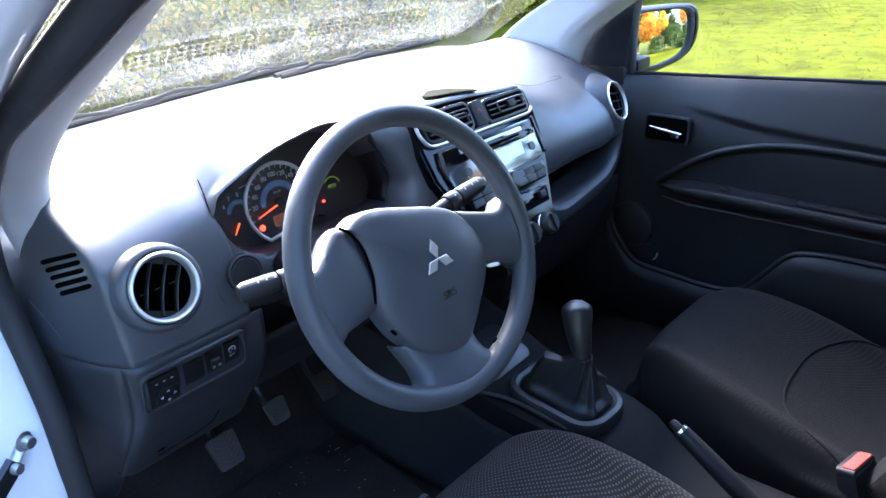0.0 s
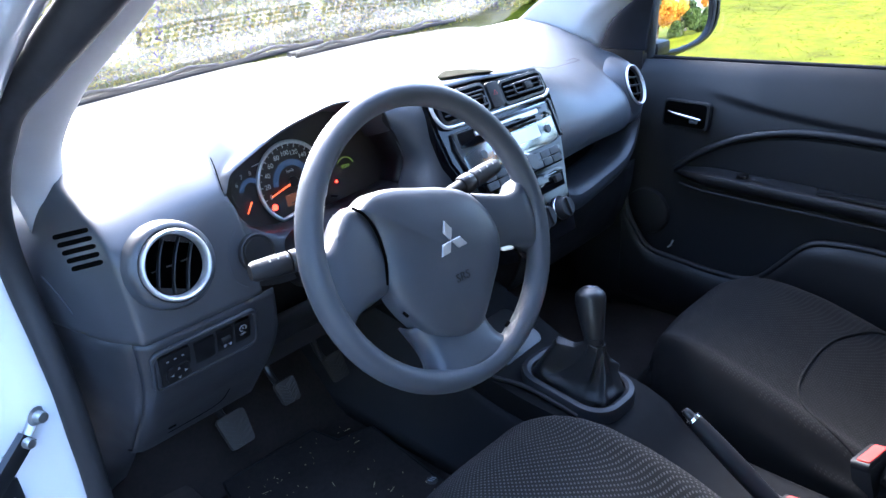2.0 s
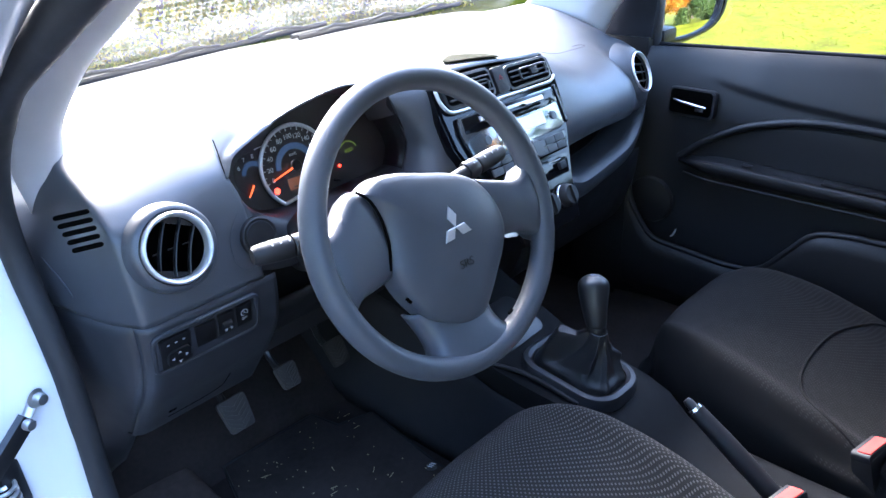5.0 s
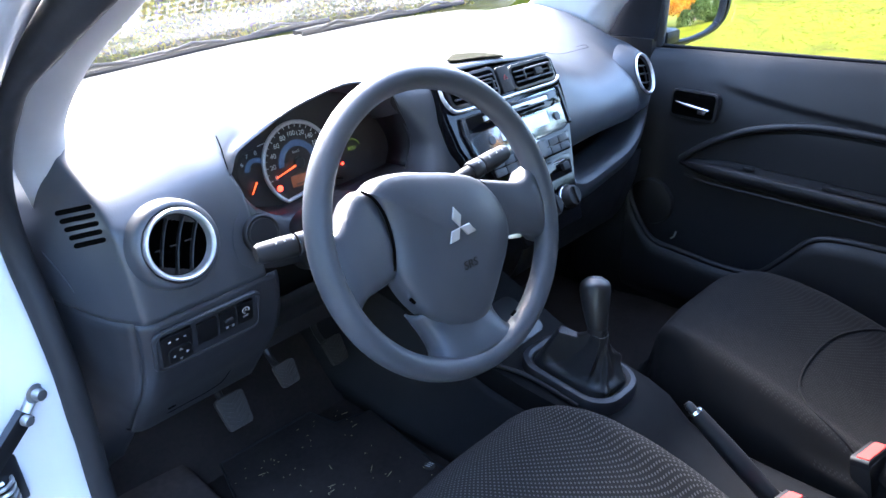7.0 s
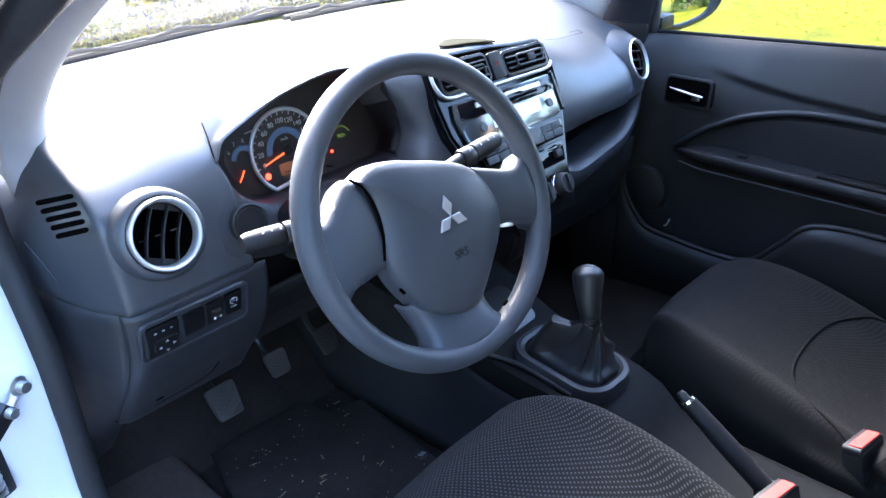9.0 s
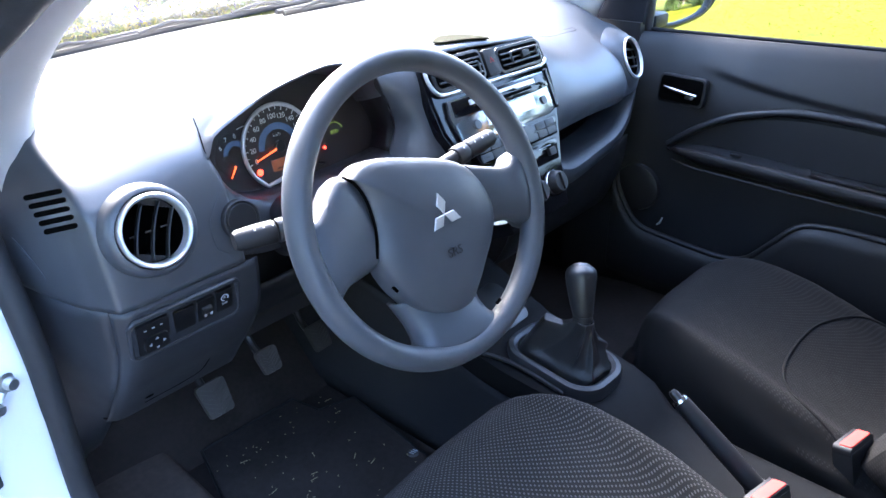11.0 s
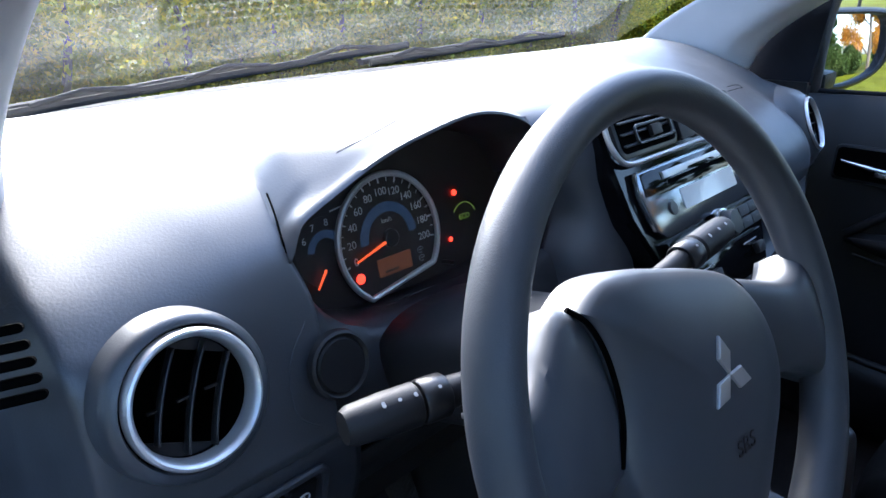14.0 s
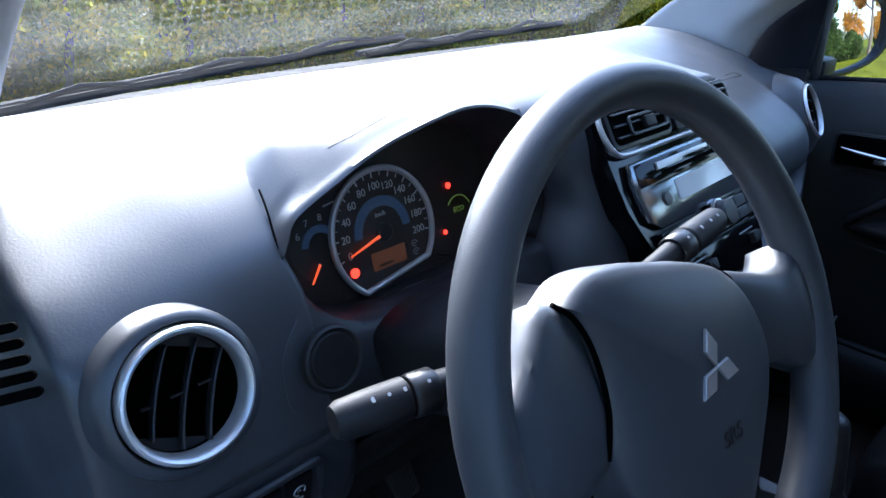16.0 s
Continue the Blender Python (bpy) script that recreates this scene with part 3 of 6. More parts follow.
def hood_section(x):
    hz = hood_z(x) - 0.011 * (1 - ease((x + 0.4785) / 0.012))
    r = ease((x + 0.30) / 0.11)
    up = list(BASE)
    for y in (0.52, 0.48, 0.45, 0.425, 0.40, 0.385, 0.37, 0.355, 0.34, 0.327, 0.315, 0.305, 0.295, 0.286, 0.278, 0.270, 0.263):
        z2 = float(np.interp(y, [p[0] for p in RIGHT_PROF[::-1]], [p[1] for p in RIGHT_PROF[::-1]]))
        z2 = max(z2, z2 + (hz + 0.003 - z2) * ease((0.44 - y) / 0.14))
        z = hood_top(x, y)
        up.append((y, z + (z2 - z) * r))
    return up + [(0.250, hz + 0.0016), (0.2445, hz + 0.0005), (0.2415, hz - 0.0012), (0.247, hz - 0.005), (0.285, hz - 0.018), (0.33, hz - 0.028)]


left = [left_section(*v) for v in ((-0.692, 0.24, -0.045), (-0.684, 0.175, -0.036), (-0.672, 0.11, -0.022), (-0.658, 0.053, -0.008), (-0.646, 0.026, 0.000), (-0.639, 0.011, 0.004), (-0.6345, 0.003, 0.006), (-0.629, 0.001, 0.006), (-0.615, 0.0, 0.005), (-0.59, 0, 0.003), (-0.56, 0, 0.001), (-0.53, 0, 0), (-0.515, 0, 0.0), (-0.500, 0, 0.0), (-0.490, 0, 0), (-0.483, 0, 0), (-0.478, 0, 0), (-0.472, 0, -0.0015))]
hood = [[(x, y, z) for y, z in hood_section(x)] for x in (-0.4785, *np.linspace(-0.474, -0.187, 64))]
up_panel = part("left_upper_panel", loft(left, 110, 90), DASH, dash, solid=0.002)
hood_panel = part("instrument_hood", loft(hood, 190, 110), DASH, dash, solid=0.002)
RE_Z, RE_X = (0.80, 0.855, 0.872, 0.888, 0.918, 0.958, 0.993, 1.1), (-0.19, -0.184, -0.171, -0.163, -0.168, -0.189, -0.193, -0.193)
rp = []
for k, dy, back in ((0.0, 0.0, 1.0), (0.05, -0.001, 0.66), (0.13, -0.004, 0.32), (0.26, -0.009, 0.10), (0.45, -0.014, 0.0), (0.7, -0.019, 0.0), (0.9, -0.020, 0.0), (1.0, -0.012, 0.0)):
    sec = []
    for y, z in RIGHT_PROF:
        x0 = float(np.interp(z, RE_Z, RE_X)) if y < 0.30 else -0.190
        sec.append((x0 + (-0.112 - x0) * k, y + dy * min(1, max(0, (0.5 - y) / 0.2)) + max(0.0, 0.247 - y) * back, z - 0.005 * back * (0.25 < y < 0.5)))
    rp.append(sec)
part("column_side_panel", loft(rp, 24, 60), DASH, dash, solid=0.002)
st = [[(x, 0.68, 0.968), (x, 0.632, 0.986), (x, 0.571, 0.9985), (x, 0.555, 1.015), (x, 0.47, 1.016), (x, 0.38, 1.013), (x, 0.31, 1.010 - d * 0.4), (x, 0.26, 1.006 - d * 0.8), (x, 0.234, 1.004 - d), (x, 0.226, 1.000 - d)] for x, d in ((-0.120, 0.0), (-0.105, 0.0), (-0.06, 0.0), (0.02, 0.003), (0.10, 0.010), (0.166, 0.013))]
st[0] = [(x, y, z - 0.009 * (y < 0.55)) for x, y, z in st[0]]
top_panel = part("centre_top_panel", loft(st, 20, 40), DASH, dash, solid=0.003)
P_NEAR = [(0.68, 0.968), (0.632, 0.986), (0.571, 0.9985), (0.555, 1.014), (0.47, 1.013), (0.39, 1.003), (0.32, 0.988), (0.265, 0.962), (0.225, 0.925), (0.205, 0.885), (0.193, 0.845), (0.195, 0.81), (0.225, 0.79), (0.29, 0.79)]
P_MID = [(0.68, 0.968), (0.632, 0.986), (0.571, 0.9985), (0.555, 1.014), (0.47, 1.006), (0.40, 0.986), (0.34, 0.964), (0.275, 0.937), (0.225, 0.907), (0.197, 0.877), (0.187, 0.845), (0.192, 0.815), (0.225, 0.80), (0.29, 0.80)]
P_FAR = [(0.66, 0.966), (0.625, 0.978), (0.590, 0.990), (0.555, 1.003), (0.48, 0.99), (0.42, 0.970), (0.36, 0.952), (0.30, 0.938), (0.262, 0.915), (0.245, 0.885), (0.24, 0.855), (0.245, 0.83), (0.27, 0.815), (0.31, 0.815)]
pas = [[(x, y, z) for y, z in p] for x, p in ((0.168, P_NEAR), (0.22, P_NEAR), (0.33, P_MID), (0.45, P_MID), (0.485, [(y + 0.012 * (y < 0.30), z) for y, z in P_MID]), (0.56, [(y + 0.022 * (y < 0.30), z) for y, z in P_MID]), (0.60, P_FAR), (0.635, [(y + 0.05 * (y < 0.5), z - 0.01) for y, z in P_FAR]), (0.66, [(y + 0.12 * (y < 0.5), z - 0.02) for y, z in P_FAR]))]
pass_panel = part("passenger_panel", loft(pas, 48, 56), DASH, dash, solid=0.003)
# open shelf and the curved lip of the glovebox lid under it
part("parcel_shelf", box(0.42, 0.16, 0.012, pose(0.38, 0.32, 0.718)), LOWER, dash, smooth=False)
part("shelf_back", box(0.46, 0.012, 0.16, pose(0.40, 0.36, 0.79)), LOWER, dash, smooth=False)
lip = []
for x, y, zt, zb in ((0.165, 0.150, 0.768, 0.712), (0.24, 0.165, 0.740, 0.692), (0.35, 0.180, 0.738, 0.692), (0.47, 0.195, 0.747, 0.701), (0.55, 0.215, 0.777, 0.731), (0.60, 0.235, 0.832, 0.785), (0.63, 0.26, 0.876, 0.815)):
    lip.append([(x, y + 0.09, zt - 0.004), (x, y + 0.03, zt), (x, y + 0.006, zt - 0.006), (x, y, (zt + zb) / 2 + 0.01), (x, y + 0.01, zb + 0.008), (x, y + 0.04, zb)])
part("glovebox_lip", loft(lip, 40, 20), DASHSHADE, dash, "curved dark lip of the glovebox", solid=0.003)
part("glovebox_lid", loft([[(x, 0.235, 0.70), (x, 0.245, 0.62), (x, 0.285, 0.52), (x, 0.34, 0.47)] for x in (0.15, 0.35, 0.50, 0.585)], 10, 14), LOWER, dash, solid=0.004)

# bezel round the instruments, down the column side
INNER = [(-0.4795, 0.931)] + OPEN[:8:-1]
OUTER = [(-0.4812, 0.931), (-0.4810, 0.922), (-0.4805, 0.912), (-0.4825, 0.899), (-0.494, 0.886), (-0.503, 0.872), (-0.5055, 0.855), (-0.5035, 0.838), (-0.490, 0.825), (-0.44, 0.808), (-0.385, 0.80), (-0.280, 0.79), (-0.16, 0.79), (-0.150, 0.86), (-0.150, 0.93)]
n_b = 60
inn = spline([(x, 0.246, z) for x, z in INNER], n_b)
out = spline([(x, y, z) for (x, z), y in zip(OUTER, (0.2490, 0.2460, 0.2380, 0.2310, 0.2275, 0.2230, 0.2190, 0.2150, 0.2120, 0.211, 0.22, 0.23, 0.20, 0.201, 0.219))], n_b)
bez = []
for a, b_ in zip(inn, out):
    a, b_ = np.array(a), np.array(b_)
    bez.append([a + (0, 0.05, 0.0), a + (0, 0.012, 0), a + (0, -0.002, 0), a * 0.9 + b_ * 0.1 + (0, -0.006, 0), a * 0.6 + b_ * 0.4 + (0, -0.004, 0), b_])
part("instrument_bezel", grid(bez), DASHSHADE, dash, solid=0.002)
part("pod_wall", grid([[(x, 0.243, z), (x - 0.002, 0.27, z), (x - 0.006, 0.335, z - 0.004)] for x, z in spline([(x, z, 0) for x, z in OPEN[6:12]], 24)[:, :2]]), LOWER, dash, solid=0.002)
# round blanking plug beside the column
plug_m = axes((-0.468, 0.2085, 0.866), (1, 0, 0), (0, 0.25, 1))
part("blanking_plug", lathe([(0.0, 0.003), (0.019, 0.003), (0.0205, 0.001), (0.0215, 0.002), (0.023, 0.003), (0.025, 0.0015), (0.026, -0.004)], 40, plug_m), LOWER, dash)

# lower panel under the column and its switch recess
low = []
for x, dy in ((-0.643, 0.013), (-0.636, 0.006), (-0.622, 0.0), (-0.56, 0.0), (-0.50, 0.0), (-0.455, 0.0)):
    low.append([(x, 0.2098 + dy, 0.8078), (x, 0.2090 + dy, 0.80), (x, 0.2130 + dy, 0.76), (x, 0.226 + dy, 0.725), (x, 0.255 + dy, 0.68), (x, 0.295 + dy, 0.63), (x, 0.325 + dy, 0.592), (x, 0.345 + dy, 0.575), (x, 0.40 + dy, 0.57)])
low_panel = part("left_lower_panel", loft(low, 30, 34), DASHSHADE, dash, solid=0.003)
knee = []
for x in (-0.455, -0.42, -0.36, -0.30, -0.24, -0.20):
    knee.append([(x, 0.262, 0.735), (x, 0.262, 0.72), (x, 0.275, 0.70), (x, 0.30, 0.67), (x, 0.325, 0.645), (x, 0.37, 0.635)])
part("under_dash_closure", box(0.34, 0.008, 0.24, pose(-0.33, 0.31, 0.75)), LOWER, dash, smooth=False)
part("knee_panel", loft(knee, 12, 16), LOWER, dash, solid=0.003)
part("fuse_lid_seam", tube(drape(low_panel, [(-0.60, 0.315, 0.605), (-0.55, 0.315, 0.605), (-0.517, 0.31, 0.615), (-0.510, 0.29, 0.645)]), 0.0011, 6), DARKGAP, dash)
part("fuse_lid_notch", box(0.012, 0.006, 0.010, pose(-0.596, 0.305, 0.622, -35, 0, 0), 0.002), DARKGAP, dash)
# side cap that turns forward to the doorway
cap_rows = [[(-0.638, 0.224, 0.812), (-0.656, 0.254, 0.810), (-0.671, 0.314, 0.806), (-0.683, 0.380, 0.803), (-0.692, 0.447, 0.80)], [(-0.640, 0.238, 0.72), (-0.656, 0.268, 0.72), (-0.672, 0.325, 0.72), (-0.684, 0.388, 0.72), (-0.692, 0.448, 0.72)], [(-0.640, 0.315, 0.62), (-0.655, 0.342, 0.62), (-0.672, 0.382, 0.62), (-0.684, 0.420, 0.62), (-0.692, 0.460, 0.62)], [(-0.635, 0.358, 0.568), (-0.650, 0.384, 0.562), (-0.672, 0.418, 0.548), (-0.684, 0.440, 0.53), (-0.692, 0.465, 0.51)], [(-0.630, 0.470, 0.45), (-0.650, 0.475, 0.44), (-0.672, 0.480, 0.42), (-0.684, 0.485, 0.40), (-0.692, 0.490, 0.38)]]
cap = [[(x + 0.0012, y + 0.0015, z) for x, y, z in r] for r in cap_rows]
part("side_cap", loft(cap, 20, 12), DASHSHADE, dash, solid=0.003)
part("end_cap_seam", tube([(-0.6768, 0.357, 0.873), (-0.6738, 0.336, 0.860), (-0.6708, 0.315, 0.842), (-0.6660, 0.305, 0.815), (-0.6635, 0.299, 0.795), (-0.6595, 0.284, 0.758), (-0.6575, 0.280, 0.742)], 0.0007, 6, 40), PAD, dash, "pale scuffed seam of the end cap")
part("end_cap_seam", tube([(-0.6575, 0.280, 0.742), (-0.6560, 0.281, 0.722), (-0.6550, 0.296, 0.690), (-0.6545, 0.320, 0.660)], 0.0007, 6, 24), DARKGAP, dash)
part("kick_panel", loft([[(-0.69, 0.46, 0.56), (-0.69, 0.62, 0.56), (-0.69, 0.80, 0.56)], [(-0.685, 0.42, 0.33), (-0.68, 0.6, 0.30), (-0.68, 0.80, 0.30)], [(-0.65, 0.40, 0.25), (-0.64, 0.6, 0.25), (-0.64, 0.8, 0.25)]], 12, 8), LOWER, dash, solid=0.003)
part("kick_panel", loft([[(0.69, 0.36, 0.93), (0.69, 0.58, 0.93), (0.69, 0.80, 0.93)], [(0.675, 0.34, 0.60), (0.67, 0.58, 0.60), (0.67, 0.80, 0.60)], [(0.64, 0.30, 0.25), (0.64, 0.58, 0.25), (0.64, 0.80, 0.25)]], 12, 8), LOWER, dash, solid=0.003)
# five slots in the end of the top, near-black strips painting their shade
SLOT_M = axes((-0.659, 0.2455, 0.934), (0.90, -0.42, 0.06), (0.10, 0.30, 1.0))
for k in range(5):
    w = 0.036 - 0.0010 * k
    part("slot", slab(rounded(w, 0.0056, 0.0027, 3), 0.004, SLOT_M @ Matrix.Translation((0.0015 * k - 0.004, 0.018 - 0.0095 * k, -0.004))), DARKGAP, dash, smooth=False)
part("foot_strip", loft([[(x, 0.676, 0.9675), (x, 0.700 - 0.018 * (x / 0.64) ** 2, 0.963), (x, 0.726 - 0.024 * (x / 0.64) ** 2, 0.958)] for x in np.linspace(-0.64, 0.64, 9)], 24, 6), LOWER, dash, solid=0.002)
# long defroster grille in the gutter ahead of the crest, two runs of small cells
GRILLE_Y, GRILLE_Z = 0.589, 0.9995


def grille(x0, x1):
    cells = []
    n = int((x1 - x0) / 0.0170)
    for r in (-1.5, -0.5, 0.5, 1.5):
        cells.append(box(x1 - x0, 0.0036, 0.005, pose((x0 + x1) / 2, GRILLE_Y + r * 0.0115, GRILLE_Z - r * 0.0022, -11, 0, 0)))
    for k in range(n + 1):
        cells.append(box(0.0042, 0.038, 0.005, pose(x0 + (x1 - x0) * k / n, GRILLE_Y, GRILLE_Z, -11, 0, 0)))
    return join(cells)


part("defroster_grille", grille(-0.355, -0.01), DASH, dash, smooth=False)
part("defroster_grille", grille(0.035, 0.375), DASH, dash, smooth=False)
for x in (-0.1825, 0.205):
    part("defroster_slot", box(0.345, 0.038, 0.004, pose(x, GRILLE_Y, GRILLE_Z - 0.0018, -11, 0, 0)), DARKGAP, dash, smooth=False)
# shallow dark tray on the top above the centre stack
TRAY = material("ribbed_tray_rubber", (0.020, 0.020, 0.012), 0.95, 0, 0.15, 40, 0.3, 500, spec=0.02)
rows = [lay(top_panel, [(x, y0 - 0.007, 0), (x, (y0 + y1) / 2 - 0.007, 0), (x, y1 - 0.007, 0)], 8, 0.0045) for x, y0, y1 in ((-0.062, 0.259, 0.264), (-0.058, 0.255, 0.269), (-0.045, 0.251, 0.276), (-0.022, 0.247, 0.287), (0.0, 0.244, 0.282), (0.022, 0.241, 0.272), (0.040, 0.239, 0.260), (0.052, 0.239, 0.246))]
part("top_tray", loft(rows, 24, 8), TRAY, dash, "olive grey inset lid on the dash top", solid=0.002)
part("top_seam", tube(drape(pass_panel, [(0.245, 0.292, 0.972), (0.30, 0.302, 0.962), (0.347, 0.307, 0.949), (0.395, 0.306, 0.949), (0.437, 0.303, 0.949)], lift=0.0032), 0.0004, 6), DARKGAP, dash)
part("top_seam", tube(drape(pass_panel, [(0.405, 0.315, 0.954), (0.434, 0.313, 0.953), (0.437, 0.303, 0.949)], lift=0.0032), 0.0004, 6), DARKGAP, dash)
part("pod_seam", tube(lay(hood_panel, [(-0.463, 0.291, 0), (-0.468, 0.276, 0), (-0.474, 0.260, 0), (-0.4780, 0.249, 0)], 16), 0.0008, 6), DARKGAP, dash)
part("brow_seam", tube(lay(hood_panel, [(-0.412, 0.2705, 0), (-0.387, 0.2685, 0), (-0.363, 0.2685, 0), (-0.335, 0.271, 0), (-0.300, 0.272, 0)], 30, 0.0001), 0.0003, 6), LOWER, dash)
part("pod_seam", tube([(-0.4818, 0.2465, 0.926), (-0.4808, 0.2335, 0.912), (-0.4828, 0.2270, 0.899), (-0.4945, 0.2235, 0.886), (-0.5035, 0.2190, 0.872), (-0.5060, 0.2150, 0.855), (-0.5040, 0.2115, 0.838), (-0.4900, 0.2090, 0.825)], 0.0006, 6, 60), PAD, dash)
part("column_seam", tube([(-0.150, 0.2390, 0.984), (-0.146, 0.2255, 0.948), (-0.142, 0.2160, 0.920), (-0.1385, 0.2080, 0.892), (-0.141, 0.2000, 0.864)], 0.0008, 6, 40), DARKGAP, dash)


# ---- round air vents ----
def bore(ob, m, r):
    """Open a round hole through a panel along the axis of m."""
    bm = bmesh.new()
    bm.from_mesh(ob.data)
    inv = m.inverted()
    gone = [v for v in bm.verts if (inv @ v.co).xy.length < r and abs((inv @ v.co).z) < 0.1]
    bmesh.ops.delete(bm, geom=gone, context="VERTS")
    bm.to_mesh(ob.data)
    bm.free()


def round_vent(m, label, boss, turn=0.0, flare=0.0, ring=((0.0450, -0.006), (0.0450, 0.002), (0.0440, 0.0042), (0.0424, 0.0048), (0.0406, 0.0036), (0.0390, -0.001), (0.0382, -0.012))):
    v = thing("air_vent", label, "air vent", "round dash vents", at=m)
    part("boss", lathe([(boss + 0.002 + flare, -0.030 - flare * 0.4), (boss + 0.0005 + flare * 0.35, -0.014), (boss - 0.0010, -0.0065), (boss - 0.0035, -0.0035), (boss - 0.0062, -0.0022), (0.0475, -0.0018), (0.0466, -0.003), (0.0462, -0.007)], 56), DASH, v)
    part("silver_ring", lathe(ring, 64), SILVER, v, "satin silver ring")
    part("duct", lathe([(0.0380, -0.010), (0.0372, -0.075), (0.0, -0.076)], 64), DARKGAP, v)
    for k, x in enumerate((-0.0195, 0.0, 0.0195)):
        h = math.sqrt(0.0360 ** 2 - x * x)
        part("vane", loft([[(x - 0.0006 + 2.4 * yy * yy, yy, -0.0125), (x + 2.4 * yy * yy, yy, -0.0085), (x + 0.0006 + 2.4 * yy * yy, yy, -0.0065)] for yy in np.linspace(-h, h, 7)], 14, 5), BLACK, v, solid=0.0014).matrix_local = Matrix.Rotation(radians(turn), 4, "Z")
    for x in (-0.0195, 0.0, 0.0195):
        part("vane_clip", box(0.010, 0.0016, 0.003, pose(x - 0.003, 0.0, -0.012)), BLACK, v, smooth=False)
    for up in (-1, 1):
        seg = [(0.0382 * math.cos(q), up * 0.0382 * math.sin(q)) for q in np.linspace(radians(50), radians(130), 18)]
        part("vane_frame", slab(seg, 0.002, Matrix.Rotation(radians(turn), 4, "Z") @ Matrix.Translation((0, 0, -0.016))), BLACK, v, smooth=False)
    return v


left_m, right_m = axes((-0.5775, 0.2005, 0.8945), (1, 0.03, 0), (0, 0.28, 1)) @ Matrix.Scale(0.935, 4), axes((0.527, 0.210, 0.892), (1, 0.14, 0), (0, 0.42, 1))
bore(up_panel, left_m, 0.043)
bore(pass_panel, right_m, 0.043)
round_vent(left_m, "round air vent with satin silver ring beside the wheel", 0.0555, -25)
round_vent(right_m, "round air vent with satin silver ring by the passenger door", 0.0515, 78.0, 0.024, ((0.0450, -0.006), (0.0450, 0.000), (0.0442, 0.0018), (0.0430, 0.0022), (0.0418, 0.0014), (0.0408, -0.001), (0.0402, -0.004)))


# ---- instruments ----
DIAL_M = axes((-0.340, 0.3000, 0.9055), (1, 0, 0), (0, 0.2, 1))
dials = thing("instrument_cluster", "black speedometer cluster with red needle and warning lights", "instrument cluster", at=DIAL_M)
back_o = [(x + 0.342, (z - 0.906) * 0.98) for x, z in OPEN]
part("back_plate", slab([(x * 1.04, y * (0.90 if y > 0 else 1.08)) for x, y in back_o], -0.004), DIALM, dials, smooth=False)
part("cluster_lens", slab([(x * 0.99, y * 0.99) for x, y in back_o], 0.0008, Matrix.Translation((0, 0, 0.030))), CLEAR, dials, smooth=False).visible_shadow = False
R = 0.0582
arc = [(R * math.cos(a), R * math.sin(a)) for a in np.linspace(radians(-38), radians(236), 60)]
ring_path = [(x, y, 0.004) for x, y in arc]
part("dial_face", slab(arc, 0.002), DIALM, dials, smooth=False)
part("chrome_surround", tube(ring_path + [ring_path[0]], 0.0030, 8, 0, caps=False), SILVER, dials, "silver dial surround")
blue = [(r * math.cos(a), r * math.sin(a)) for r, rng in ((0.033, np.linspace(radians(0), radians(180), 30)), (0.024, np.linspace(radians(180), radians(0), 30))) for a in rng]
part("blue_arc", slab(blue, 0.0006, Matrix.Translation((0, 0, 0.002))), DIALBLUE, dials, smooth=False)
A0, A1 = 196.0, -12.0   # angles of 0 and of 200 on the scale


def scale_angle(v):
    return radians(A0 + (A1 - A0) * v / 200)


for v in range(0, 201, 20):
    a = scale_angle(v)
    lettering("numeral", str(v), 0.0098, pose(0.0425 * math.cos(a), 0.0425 * math.sin(a), 0.0022), DIALPRINT, dials)
for v in range(0, 201, 10):
    a = scale_angle(v)
    ln, wd = (0.0055, 0.0013) if v % 20 == 0 else (0.0035, 0.0008)
    part("tick", box(ln, wd, 0.0006, pose(0.0530 * math.cos(a), 0.0530 * math.sin(a), 0.0023, 0, 0, math.degrees(a))), DIALPRINT, dials, smooth=False)
lettering("unit_text", "km/h", 0.0062, pose(0, 0.0165, 0.0022), DIALPRINT, dials)
na = scale_angle(1)
part("needle", slab([(0.008, -0.0013), (0.008, 0.0013), (0.044, 0.0006), (0.044, -0.0006)], 0.0012, Matrix.Rotation(na, 4, "Z") @ Matrix.Translation((0, 0, 0.005))), NEEDLE, dials, smooth=False)
part("needle_hub", lathe([(0.0085, 0.002), (0.0085, 0.0055), (0.0070, 0.0070), (0, 0.0072)], 28), BLACK, dials)
part("amber_display", slab(rounded(0.040, 0.0165, 0.001, 2, 0.0, -0.0245), 0.0008, Matrix.Translation((0.001, 0, 0.002))), AMBERLCD, dials, smooth=False)
part("amber_display_text", slab(rounded(0.016, 0.0022, 0.0005, 2, 0.0, -0.029), 0.0004, Matrix.Translation((-0.004, 0, 0.0029))), DIALM, dials, smooth=False)
part("brake_warning_light", lathe([(0.0045, 0.002), (0.0045, 0.0032), (0, 0.0033)], 20, Matrix.Translation((-0.0400, -0.0270, 0.0))), REDGLOW, dials, "round red brake warning light")
for x, y in ((0.0335, -0.0205), (0.0340, -0.0285)):
    part("telltale", join([tube([(x + 0.0035 * math.cos(a), y + 0.0028 * math.sin(a), 0.0024) for a in np.linspace(0, 5.2, 16)], 0.0004, 5), box(0.004, 0.0008, 0.0004, pose(x, y, 0.0024))]), ICON, dials)
# rev counter at the far side, fuel and eco lamps
TX, TY = -0.068, 0.006
part("small_dial", lathe([(0.030, 0.0), (0.030, 0.001), (0, 0.001)], 40, Matrix.Translation((TX, TY, 0))), DIALM, dials)
